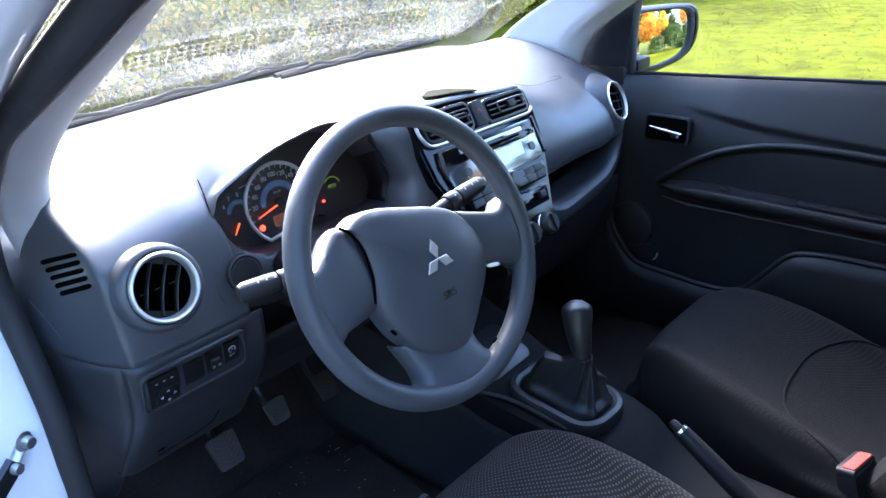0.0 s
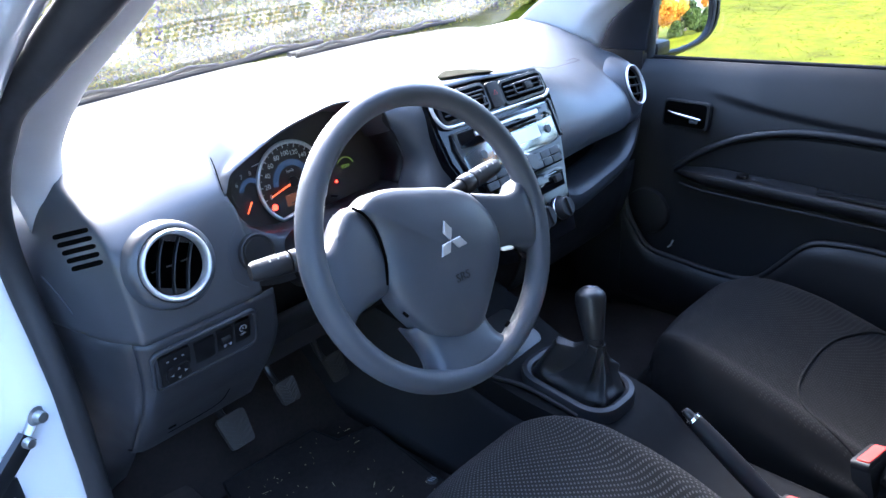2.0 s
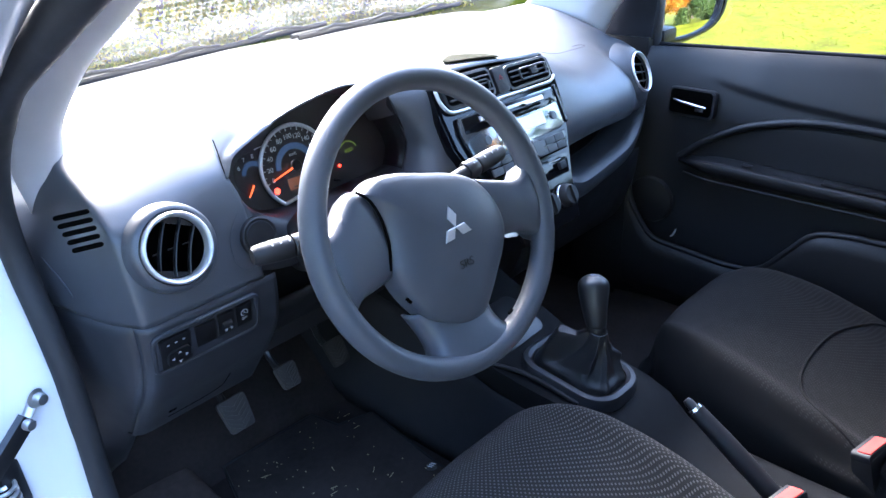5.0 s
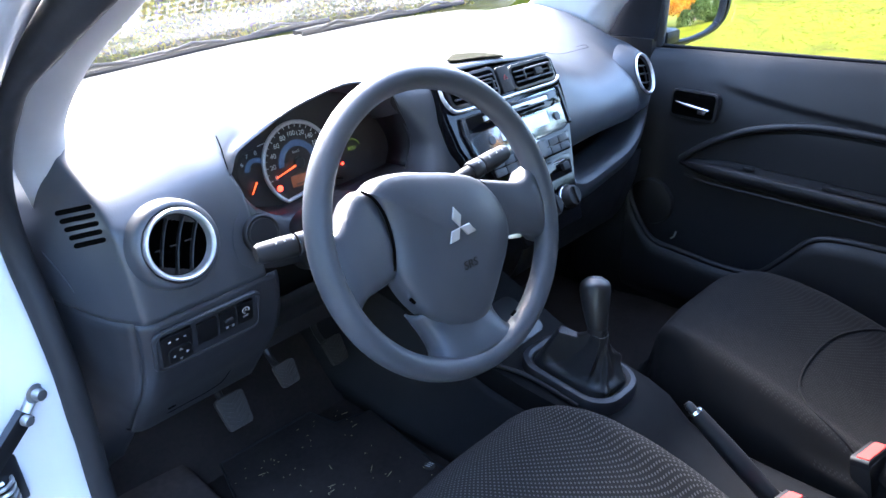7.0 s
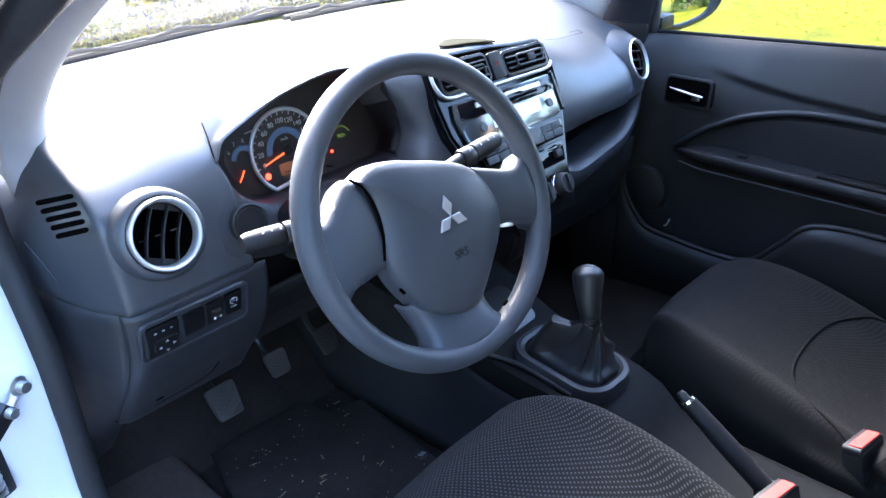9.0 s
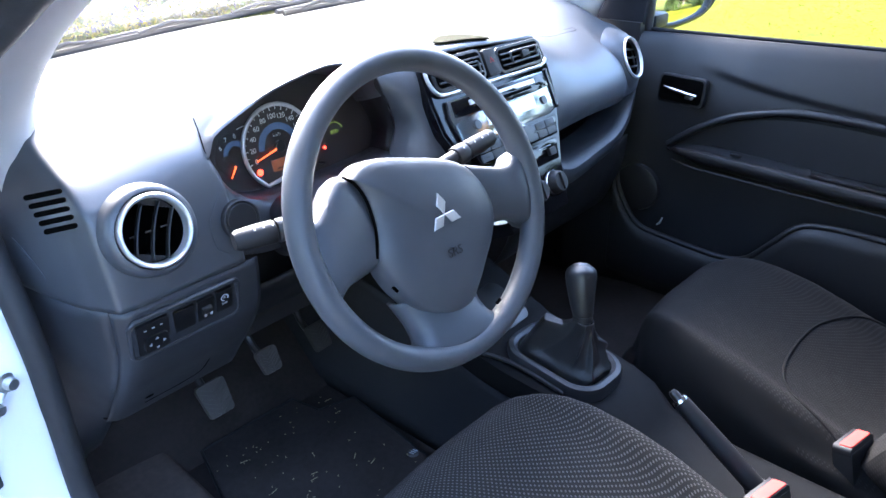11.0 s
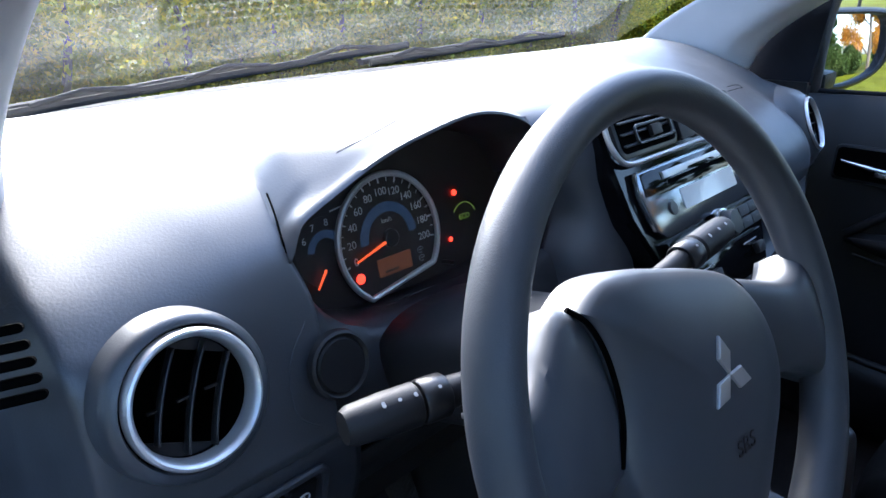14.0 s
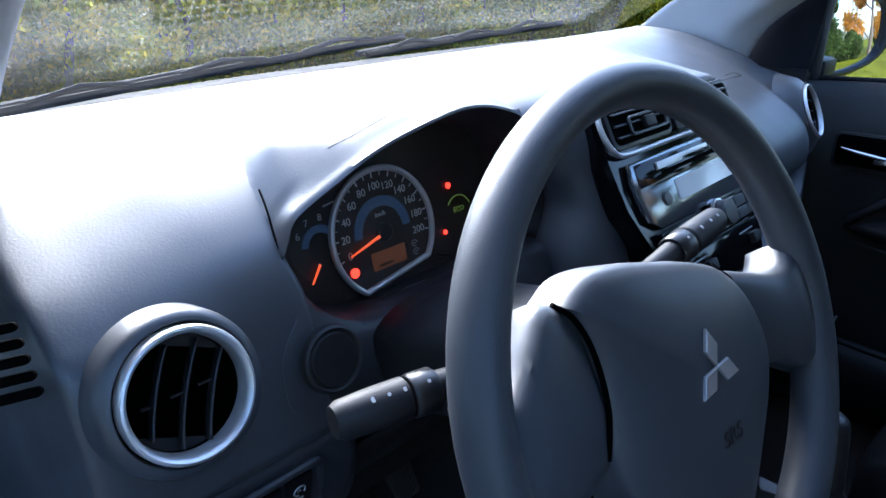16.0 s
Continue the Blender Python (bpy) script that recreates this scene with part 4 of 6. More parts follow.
part("small_blue_arc", slab([(TX + r * math.cos(a), TY + r * math.sin(a)) for r, rng in ((0.0185, np.linspace(0.3, 3.0, 20)), (0.012, np.linspace(3.0, 0.3, 20))) for a in rng], 0.0006, Matrix.Translation((0, 0, 0.0012))), DIALBLUE, dials, smooth=False)
for v, a in ((6, 146), (7, 114), (8, 80)):
    lettering("numeral", str(v), 0.0085, pose(TX + 0.0245 * math.cos(radians(a)), TY + 0.0245 * math.sin(radians(a)), 0.0022), DIALPRINT, dials)
part("tick", box(0.012, 0.0012, 0.0006, pose(TX + 0.016, TY + 0.033, 0.002, 0, 0, 8)), DIALPRINT, dials, smooth=False)
part("small_needle", slab([(0.0, -0.0012), (0.0, 0.0012), (0.018, 0.0006), (0.018, -0.0006)], 0.001, Matrix.Translation((TX - 0.006, TY - 0.014, 0.004)) @ Matrix.Rotation(radians(232), 4, "Z")), NEEDLE, dials, smooth=False)
for x, y, s in ((0.090, 0.022, 0.0030), (0.076, -0.022, 0.0022)):
    part("red_telltale", lathe([(s, 0.001), (s, 0.0022), (0, 0.0023)], 14, Matrix.Translation((x, y, 0))), REDGLOW, dials, "small red warning light")
lettering("eco_text", "ECO", 0.0075, pose(0.099, -0.004, 0.0022), GREENGLOW, dials)
part("eco_arc", tube([(0.099 + 0.016 * math.cos(a), -0.004 + 0.014 * math.sin(a), 0.0024) for a in np.linspace(0.2, 2.6, 20)], 0.0006, 5), GREENGLOW, dials)
part("reset_stem", tube([(0.062, -0.041, 0.0), (0.062, -0.041, 0.016)], 0.0022, 10), BLACK, dials)


# ---- steering wheel ----
WT, WY = radians(22.3), radians(-3.2)
W_N = Vector((math.sin(WY) * math.cos(WT), -math.cos(WY) * math.cos(WT), math.sin(WT)))
W_M = axes((-0.3455, 0.0035, 0.8965), (math.cos(WY), math.sin(WY), 0), W_N.cross(Vector((math.cos(WY), math.sin(WY), 0))))
wheel = thing("steering_wheel", "dark grey three-spoke steering wheel with plain airbag cover", "steering wheel", at=W_M)
rim = [[((0.1715 + 0.0143 * math.cos(b)) * math.cos(a), (0.1715 + 0.0143 * math.cos(b)) * math.sin(a), 0.0172 * math.sin(b)) for b in np.linspace(0, 2 * math.pi, 20, endpoint=False)] for a in np.linspace(0, 2 * math.pi, 96, endpoint=False)]
part("rim", grid(rim, True, True), WHEELP, wheel, "thick moulded rim")
HUB = [(-0.094, 0.064), (-0.070, 0.074), (-0.040, 0.072), (-0.005, 0.063), (0.030, 0.053), (0.060, 0.040), (0.080, 0.022), (0.093, 0.0), (0.098, -0.022), (0.095, -0.042), (0.082, -0.064), (0.066, -0.082), (0.042, -0.108), (0.020, -0.126), (-0.010, -0.129), (-0.038, -0.115), (-0.060, -0.097), (-0.079, -0.066), (-0.088, -0.035), (-0.085, -0.008), (-0.082, 0.020), (-0.085, 0.045)]
loop = spline([(x, y, 0) for x, y in HUB + HUB[:1]], 84)[:-1]


def pad_sheet(shape, prof, centre=(0.0, -0.018)):
    rows = []
    for k, n_ in prof:
        rows.append([(centre[0] + (x - centre[0]) * k, centre[1] + (y - centre[1]) * k, n_ + 0.010 * (1 - k * k) * 0.0) for x, y, _ in shape])
    bm = grid(rows, close_v=True)
    bmesh.ops.remove_doubles(bm, verts=bm.verts, dist=1e-6)
    return bm


part("airbag_cover", pad_sheet(loop, [(0.0, 0.0165), (0.2, 0.0163), (0.4, 0.0152), (0.6, 0.0128), (0.75, 0.0098), (0.87, 0.0060), (0.95, 0.0020), (0.985, -0.002), (1.0, -0.010), (1.0, -0.03)]), PAD, wheel, "smooth airbag cover")
part("hub_back", lathe([(0.0, -0.075), (0.045, -0.07), (0.056, -0.045), (0.060, -0.022), (0.0, -0.018)], 36), LOWER, wheel)


def spoke(up, lo):
    rows = []
    heights = (-0.014, -0.010, -0.006, -0.003, -0.001, -0.003)
    for (ax, ay), (bx, by), h in zip(up, lo, heights):
        a, b_ = np.array((ax, ay, h)), np.array((bx, by, h))
        rows.append([a + (0, -0.004, -0.030), a + (0, 0.001, -0.012), a, a * 0.9 + b_ * 0.1 + (0, 0, 0.006), (a + b_) / 2 + (0, 0, 0.0095), a * 0.1 + b_ * 0.9 + (0, 0, 0.006), b_, b_ + (0, -0.001, -0.012), b_ + (0, 0.004, -0.030)])
    return part("side_spoke", loft(rows, 20, 30), PAD, wheel, solid=0.003)


spoke([(0.058, 0.036), (0.080, 0.028), (0.104, 0.019), (0.130, 0.011), (0.147, 0.013), (0.162, 0.024)], [(0.086, -0.044), (0.103, -0.046), (0.118, -0.048), (0.131, -0.053), (0.143, -0.060), (0.155, -0.073)])
spoke([(-0.086, 0.058), (-0.104, 0.064), (-0.120, 0.053), (-0.135, 0.040), (-0.149, 0.032), (-0.163, 0.035)], [(-0.080, -0.033), (-0.100, -0.036), (-0.118, -0.038), (-0.135, -0.040), (-0.148, -0.047), (-0.158, -0.060)])
low_rows = []
for v_, wa, wb, n_ in ((-0.090, -0.068, 0.054, -0.018), (-0.108, -0.063, 0.042, -0.014), (-0.125, -0.060, 0.037, -0.009), (-0.144, -0.062, 0.042, -0.003), (-0.163, -0.074, 0.062, 0.000)):
    low_rows.append([(wa + 0.004, v_, n_ - 0.03), (wa, v_, n_ - 0.008), (wa + 0.010, v_, n_ + 0.004), ((wa + wb) / 2, v_, n_ + 0.0085), (wb - 0.010, v_, n_ + 0.004), (wb, v_, n_ - 0.008), (wb - 0.004, v_, n_ - 0.03)])
part("lower_spoke", loft(low_rows, 14, 26), PAD, wheel, solid=0.003)
# dark joint between the cover and the spoke
part("cover_joint", tube([(-0.100, 0.067, -0.003), (-0.0895, 0.055, 0.0), (-0.083, 0.032, 0.0015), (-0.0835, 0.0, 0.001), (-0.089, -0.028, -0.004)], 0.0017, 8, 30), DARKGAP, wheel)
part("cover_joint", tube([(0.062, 0.041, -0.004), (0.081, 0.023, -0.003), (0.0945, 0.0, -0.002), (0.0995, -0.022, -0.003), (0.096, -0.040, -0.006)], 0.0005, 8, 30), DARKGAP, wheel)
part("lower_joint", box(0.008, 0.003, 0.003, pose(-0.079, -0.068, -0.004, 0, 0, -58)), DARKGAP, wheel, smooth=False)
part("lower_joint", box(0.008, 0.003, 0.003, pose(0.060, -0.140, 0.0, 0, 0, 20)), DARKGAP, wheel, smooth=False)
# three-lozenge badge
for a in (93, 213, 333):
    lz = slab([(0, 0), (0.0125, 0.0070), (0.0250, 0.0), (0.0125, -0.0070)], 0.0024, Matrix.Translation((0.002, -0.0085, 0.0160)) @ Matrix.Rotation(radians(a), 4, "Z"), 0.0006, 1)
    part("badge_lozenge", lz, SILVER, wheel, "bright metal lozenge", smooth=False)
lettering("airbag_mark", "SRS", 0.0150, Matrix.Translation((0.003, -0.054, 0.0164)) @ Matrix.Rotation(radians(6), 4, "X"), BLACK, wheel, label="embossed letters")

# steering column shroud, key lock and stalks
column = thing("steering_column", "dark plastic steering column shroud", "steering column")
cs = []
for k in np.linspace(0, 1, 8):
    c = np.array((-0.345, 0.065 + 0.17 * k, 0.862 - 0.042 * k))
    w_, h_ = 0.052 + 0.020 * k, 0.048 + 0.004 * k
    cs.append([c + (w_ * math.copysign(abs(math.cos(a)) ** 0.7, math.cos(a)), 0, h_ * math.copysign(abs(math.sin(a)) ** 0.7, math.sin(a))) for a in np.linspace(0, 2 * math.pi, 28, endpoint=False)])
part("shroud", grid(cs, close_v=True), LOWER, column, solid=0.003)
part("key_lock", lathe([(0.017, -0.02), (0.017, 0.004), (0.013, 0.006), (0.0, 0.006)], 24, axes((-0.272, 0.075, 0.838), (0.4, 0.9, 0), (0, 0, 1))), BLACK, column)
key = thing("ignition_key", "metal ignition key in the column lock", "key")
part("bow", slab(rounded(0.022, 0.013, 0.005, 4), 0.005, axes((-0.190, 0.022, 0.820), (0.6, -0.6, 0.1), (0.2, 0.3, 0.9)), 0.0015), STEEL, key)
part("blade", tube([(-0.262, 0.070, 0.836), (-0.20, 0.028, 0.822)], 0.003, 8), STEEL, key)


def stalk(name, label, p0, p1, mark):
    t = thing(name, label, "control stalk")
    a, b_ = np.array(p0), np.array(p1)
    at = lambda k: a + (b_ - a) * k
    part("stem", tube([at(0), at(0.3), at(0.56)], [0.0095, 0.009, 0.0105], 14, 12), LOWER, t)
    part("switch_ring", tube([at(0.55), at(0.56), at(0.66), at(0.67)], [0.0126, 0.0138, 0.0138, 0.0126], 20), BLACK, t)
    part("end_knob", tube([at(0.68), at(0.69), at(0.82), at(0.97), at(1.0)], [0.0118, 0.0134, 0.0132, 0.0118, 0.0095], 22), LOWER, t)
    d = (b_ - a) / np.linalg.norm(b_ - a)
    up = Vector((0.0, -0.55, 0.83))
    for k, h in mark:
        m = axes(at(k) + np.array(up) * 0.0137, d, np.cross(np.array(up), d))
        part("printed_mark", slab(rounded(0.0022, h * 0.75, 0.0008, 2), 0.0003, m), ICON, t, smooth=False)
    return t


stalk("indicator_stalk", "dark plastic light and indicator stalk", (-0.39, 0.085, 0.886), (-0.533, 0.120, 0.8895), ((0.61, 0.003), (0.72, 0.004), (0.79, 0.003), (0.86, 0.005)))
stalk("wiper_stalk", "dark plastic wiper stalk", (-0.305, 0.085, 0.890), (-0.140, 0.078, 0.914), ((0.61, 0.003), (0.74, 0.005), (0.83, 0.004), (0.90, 0.004)))


# ---- centre stack ----
STACK_M = axes((0.016, 0.200, 0.960), (1, 0, 0), (0, 0.447, 0.894))
stack = thing("centre_stack", "gloss black centre console with silver trim, radio and heater controls", "centre console", at=STACK_M)
# stack coordinates: x across, y up the slope, z out to the cabin
fascia = [(-0.146, 0.036), (-0.130, 0.042), (0.125, 0.033), (0.146, 0.026), (0.150, -0.02), (0.146, -0.07), (0.128, -0.115), (0.098, -0.185), (0.080, -0.255), (-0.080, -0.255), (-0.098, -0.185), (-0.128, -0.115), (-0.146, -0.07), (-0.150, -0.02)]
part("fascia", slab(fascia, -0.05, Matrix.Translation((0, 0, -0.002)), 0.0), FASCIA, stack, "black fascia", smooth=False)
part("fascia_side", slab([(x * 1.03, y * 1.01) for x, y in fascia], -0.06, Matrix.Translation((0, 0, -0.006))), FASCIA, stack, smooth=False)


def square_vent(cx, h, cy):
    v = part("vent_frame", slab(rounded(0.122, h, 0.012, 6), 0.004, Matrix.Translation((cx, cy, -0.001)), 0.002), BLACK, stack, "rectangular air vent")
    part("vent_opening", slab(rounded(0.110, h - 0.010, 0.008, 5), 0.0006, Matrix.Translation((cx, cy, 0.0032))), DARKGAP, v, smooth=False)
    for k in (-1, 0, 1):
        part("louvre", box(0.104, 0.0022, 0.006, pose(cx, cy + (h - 0.026) / 2 * k, 0.0040, 25, 0, 0), 0.0006, 1), BLACK, v, smooth=False)
    ring = rounded(0.072, 0.018, 0.004, 4, cx + 0.008, 0.010)
    part("thumb_frame", tube([(x, y, 0.0075) for x, y in ring + ring[:1]], 0.0017, 6, caps=False), BLACK, v)
    part("thumb_slider", box(0.020, 0.012, 0.006, pose(cx + 0.008, 0.010, 0.0085), 0.0015), LOWER, v)
    return v


square_vent(-0.078, 0.050, 0.014), square_vent(0.078, 0.044, 0.010)
us = [(-0.140, 0.043), (-0.149, 0.030), (-0.151, 0.010), (-0.143, -0.008), (-0.128, -0.016), (-0.08, -0.017), (0.0, -0.017), (0.08, -0.017), (0.128, -0.016), (0.143, -0.008)]
part("silver_trim", tube([(x, y, 0.003) for x, y in us], 0.0030, 8, 60), SILVER, stack, "satin silver strip under the vents")
hz = part("hazard_button", slab(rounded(0.030, 0.044, 0.004, 4), 0.006, Matrix.Translation((0.0, 0.012, 0.0)), 0.002), LOWER, stack, "hazard light button")
part("hazard_mark", tube([(0.005 * math.cos(a), 0.014 + 0.005 * math.sin(a), 0.0064) for a in (radians(90), radians(210), radians(330), radians(90))], 0.0006, 5), material("dull_red_print", (0.35, 0.03, 0.03), 0.5), hz)
# radio
radio_o = [(-0.128, -0.026), (0.126, -0.026), (0.134, -0.050), (0.128, -0.092), (0.105, -0.100), (-0.108, -0.100), (-0.126, -0.088), (-0.134, -0.050)]
radio = part("radio", slab(radio_o, 0.005, None, 0.002), RADIOFACE, stack, "glossy dark silver radio")
part("gloss_band", slab([(-0.122, -0.029), (0.121, -0.029), (0.124, -0.053), (0.085, -0.056), (-0.090, -0.056), (-0.124, -0.053)], 0.0012, Matrix.Translation((0, 0, 0.005)), 0.0005), FASCIA, radio, "gloss black band round the disc slot")
part("disc_slot", slab(rounded(0.150, 0.0045, 0.001, 3, 0.0, -0.0465), 0.0006, Matrix.Translation((0, 0, 0.0062))), DARKGAP, radio, smooth=False)
part("slot_lip", slab([(-0.085, -0.034), (0.085, -0.034), (0.085, -0.042), (0.034, -0.042), (0.030, -0.039), (-0.030, -0.039), (-0.034, -0.042), (-0.085, -0.042)], 0.003, Matrix.Translation((0, 0, 0.006)), 0.001), SILVER, radio, "silver lip over the disc slot")
part("end_cheek", loft([[(0.121, y, 0.0052), (0.125, y, 0.0075), (0.131, y, 0.0070), (0.137, y, 0.002)] for y in (-0.024, -0.04, -0.06, -0.08, -0.094)], 16, 12), FASCIA, radio, "curved gloss black end", solid=0.002)
part("display", slab(rounded(0.130, 0.023, 0.002, 3, 0.008, -0.070), 0.0008, Matrix.Translation((0, 0, 0.005))), RADIOLCD, radio, "pale radio display", smooth=False)
for x in (-0.082, 0.098):
    part("button", lathe([(0.0075, 0.005), (0.0072, 0.0072), (0, 0.0074)], 20, Matrix.Translation((x, -0.074, 0))), BLACK, radio)
ctrl = part("heater_panel", slab([(-0.116, -0.104), (0.116, -0.104), (0.104, -0.136), (-0.104, -0.136)], 0.006, None, 0.002), FASCIA, stack)
GREYKEY = material("grey_soft_key", (0.055, 0.060, 0.064), 0.5, 0.0, 0.08, 60, spec=0.25)
for sx in (-1, 1):
    for k in range(3):
        for r in range(2):
            b2 = part("key", slab(rounded(0.0255, 0.0125, 0.002, 3), 0.004, Matrix.Translation((sx * (0.034 + 0.0275 * k), -0.1125 - 0.014 * r, 0.005)), 0.001), GREYKEY, ctrl)
            part("key_mark", slab(rounded(0.008, 0.0018, 0.0005, 2), 0.0003, Matrix.Translation((sx * (0.034 + 0.0275 * k), -0.1125 - 0.014 * r, 0.0091))), BLACK, b2, smooth=False)
vol = part("volume_knob", lathe([(0.0150, 0.005), (0.0148, 0.018), (0.0135, 0.021), (0.0, 0.0215)], 36, Matrix.Translation((0.010, -0.1165, 0))), BLACK, stack, "round volume knob")
part("knob_ring", lathe([(0.0185, 0.005), (0.0185, 0.0085), (0.0165, 0.0095), (0.0152, 0.0085)], 36, Matrix.Translation((0.010, -0.1165, 0))), CHROME, vol, "chrome ring")
climate = part("climate_panel", slab([(-0.098, -0.141), (0.098, -0.141), (0.088, -0.176), (-0.088, -0.176)], 0.005, None, 0.002), FASCIA, stack)
for x in (-0.058, 0.058):
    part("slider_slot", slab(rounded(0.050, 0.005, 0.002, 3, x, -0.162), 0.0006, Matrix.Translation((0, 0, 0.005))), DARKGAP, climate, smooth=False)
    part("slider", box(0.018, 0.013, 0.008, pose(x + 0.01, -0.160, 0.009), 0.002), LOWER, climate)
    part("panel_mark", slab(rounded(0.036, 0.0016, 0.0005, 2, x, -0.149), 0.0003, Matrix.Translation((0, 0, 0.0051))), ICON, climate, smooth=False)
for x in (-0.056, 0.0, 0.056):
    kn = part("heater_knob", lathe([(0.0205, 0.0), (0.0205, 0.004), (0.0180, 0.016), (0.0165, 0.018), (0.0, 0.018)], 36, Matrix.Translation((x, -0.212, 0))), LOWER, stack, "round heater knob")
    part("knob_ring", lathe([(0.0228, 0.0), (0.0228, 0.003), (0.0218, 0.0045), (0.0207, 0.003)], 36, Matrix.Translation((x, -0.212, 0))), CHROME, kn, "chrome ring")
    part("pointer", box(0.003, 0.030, 0.006, pose(x, -0.212, 0.019), 0.001), LOWER, kn)

# ---- switch panel beside the wheel ----
SW_M = axes((-0.560, 0.2155, 0.765), (1, 0, 0), (0, -0.27, 1))
SWITCHP = material("black_switch_plastic", (0.0055, 0.0055, 0.0062), 0.40, 0, 0.15, 60, spec=0.35)
sw = thing("switch_panel", "small dark switch panel with mirror and headlamp controls", "switch panel", at=SW_M)
edge = rounded(0.142, 0.058, 0.010, 6)
part("recess_rim", tube([(x, y, 0.001) for x, y in edge + edge[:1]], 0.0035, 8, caps=False), DASHSHADE, sw)
part("recess_floor", slab(rounded(0.138, 0.054, 0.009, 5), 0.001, Matrix.Translation((0, 0, -0.0015))), SWITCHP, sw, smooth=False)
mir = part("mirror_switch", slab(rounded(0.040, 0.047, 0.003, 3), 0.004, Matrix.Translation((-0.044, -0.001, 0)), 0.001), SWITCHP, sw, "mirror adjuster switch")
part("cross_pad", slab(rounded(0.029, 0.024, 0.006, 4), 0.003, Matrix.Translation((-0.042, -0.010, 0.004)), 0.001), SWITCHP, mir)
for a in (0, 90, 180, 270):
    x, y = -0.042 + 0.0085 * math.cos(radians(a)), -0.010 + 0.0075 * math.sin(radians(a))
    part("arrow", slab([(0.0026, 0), (-0.0014, 0.0024), (-0.0014, -0.0024)], 0.0003, Matrix.Translation((x, y, 0.0072)) @ Matrix.Rotation(radians(a), 4, "Z")), ICON, mir, smooth=False)
for k in range(3):
    part("mark", slab(rounded(0.0035, 0.002, 0.0006, 2, -0.054 + 0.010 * k, 0.013), 0.0003, Matrix.Translation((0, 0, 0.0041))), ICON, mir, smooth=False)
part("blank_cover", slab(rounded(0.028, 0.034, 0.002, 3), 0.004, Matrix.Translation((-0.004, 0.003, 0)), 0.001), SWITCHP, sw)
lev = part("level_wheel", slab(rounded(0.023, 0.034, 0.002, 3), 0.004, Matrix.Translation((0.0245, 0.004, 0)), 0.001), SWITCHP, sw, "headlamp level wheel")
part("thumb_wheel", tube([(0.0185, 0.003, 0.004), (0.0305, 0.003, 0.004)], 0.006, 16), SWITCHP, lev)
for k in range(2):
    part("mark", slab(rounded(0.0035, 0.004, 0.0008, 2, 0.020 + 0.008 * k, 0.000), 0.0003, Matrix.Translation((0, 0, 0.0101))), ICON, lev, smooth=False)
stp = part("stop_start_button", slab(rounded(0.023, 0.034, 0.002, 3), 0.004, Matrix.Translation((0.0505, 0.005, 0)), 0.001), SWITCHP, sw, "stop and start button")
part("round_arrow", tube([(0.0505 + 0.0048 * math.cos(a), 0.009 + 0.0048 * math.sin(a), 0.0043) for a in np.linspace(-0.6, 4.6, 24)], 0.0007, 6), ICON, stp)
lettering("letter", "A", 0.006, pose(0.0505, 0.009, 0.0041), ICON, stp)
lettering("off_text", "OFF", 0.0048, pose(0.0505, -0.001, 0.0041), ICON, stp)


# ---- tunnel, gear lever, handbrake ----
tunnel = thing("centre_tunnel", "dark plastic tunnel console between the front seats", "tunnel console")
tsec = []
for y, w_, zt in ((0.78, 0.125, 0.62), (0.55, 0.12, 0.62), (0.34, 0.115, 0.60), (0.24, 0.112, 0.555), (0.14, 0.108, 0.515), (0.06, 0.100, 0.495), (-0.05, 0.092, 0.485), (-0.12, 0.088, 0.47), (-0.16, 0.086, 0.44), (-0.25, 0.085, 0.42), (-0.6, 0.085, 0.42)):
    c = -0.015
    tsec.append([(c - w_ - 0.012, y, 0.245), (c - w_ - 0.004, y, 0.36), (c - w_, y, zt - 0.022), (c - w_ + 0.012, y, zt - 0.004), (c - w_ * 0.4, y, zt), (c + w_ * 0.4, y, zt), (c + w_ - 0.012, y, zt - 0.004), (c + w_, y, zt - 0.022), (c + w_ + 0.004, y, 0.36), (c + w_ + 0.012, y, 0.245)])
part("tunnel_cover", loft(tsec, 30, 40), TUNNEL, tunnel, solid=0.003)
# lighter sheet added over the tunnel's side; footwell light is in its colour
TUNNELSIDE = material("lightened_tunnel_side", (0.021, 0.021, 0.0235), 0.85, 0, 0.25, 60, 0.5, 600, spec=0.15)
wall = [[(-0.015 - w_ - 0.016, y, 0.262), (-0.015 - w_ - 0.011, y, 0.32), (-0.015 - w_ - 0.0075, y, 0.36), (-0.015 - w_ - 0.0040, y, zt - 0.045)] for y, w_, zt in ((0.70, 0.125, 0.62), (0.55, 0.12, 0.62), (0.34, 0.115, 0.60), (0.24, 0.112, 0.555), (0.14, 0.108, 0.515), (0.06, 0.100, 0.495), (-0.05, 0.092, 0.485))]
part("light_tunnel_side", loft(wall, 24, 12), TUNNELSIDE, tunnel, "lighter grey tunnel side, added to brighten the footwell", solid=0.002)
part("tray_rim", tube([(-0.128, 0.150, 0.512), (-0.100, 0.095, 0.504), (-0.090, 0.05, 0.499), (-0.090, -0.04, 0.489)], 0.004, 8, 24), LOWER, tunnel, "raised edge of the storage tray")
part("storage_tray", slab(rounded(0.13, 0.10, 0.02, 5), 0.002, axes((-0.02, 0.165, 0.5285), (1, 0, 0), (0, 1, 0.40)), 0.001), BLACK, tunnel, "shallow black storage tray")
gear = thing("gear_lever", "black gear lever with leather gaiter in a grey bezel", "gear lever")
GB = Matrix.Translation((-0.022, 0.005, 0.499)) @ Matrix.Rotation(radians(-3), 4, "Z") @ Matrix.Rotation(radians(4), 4, "X")
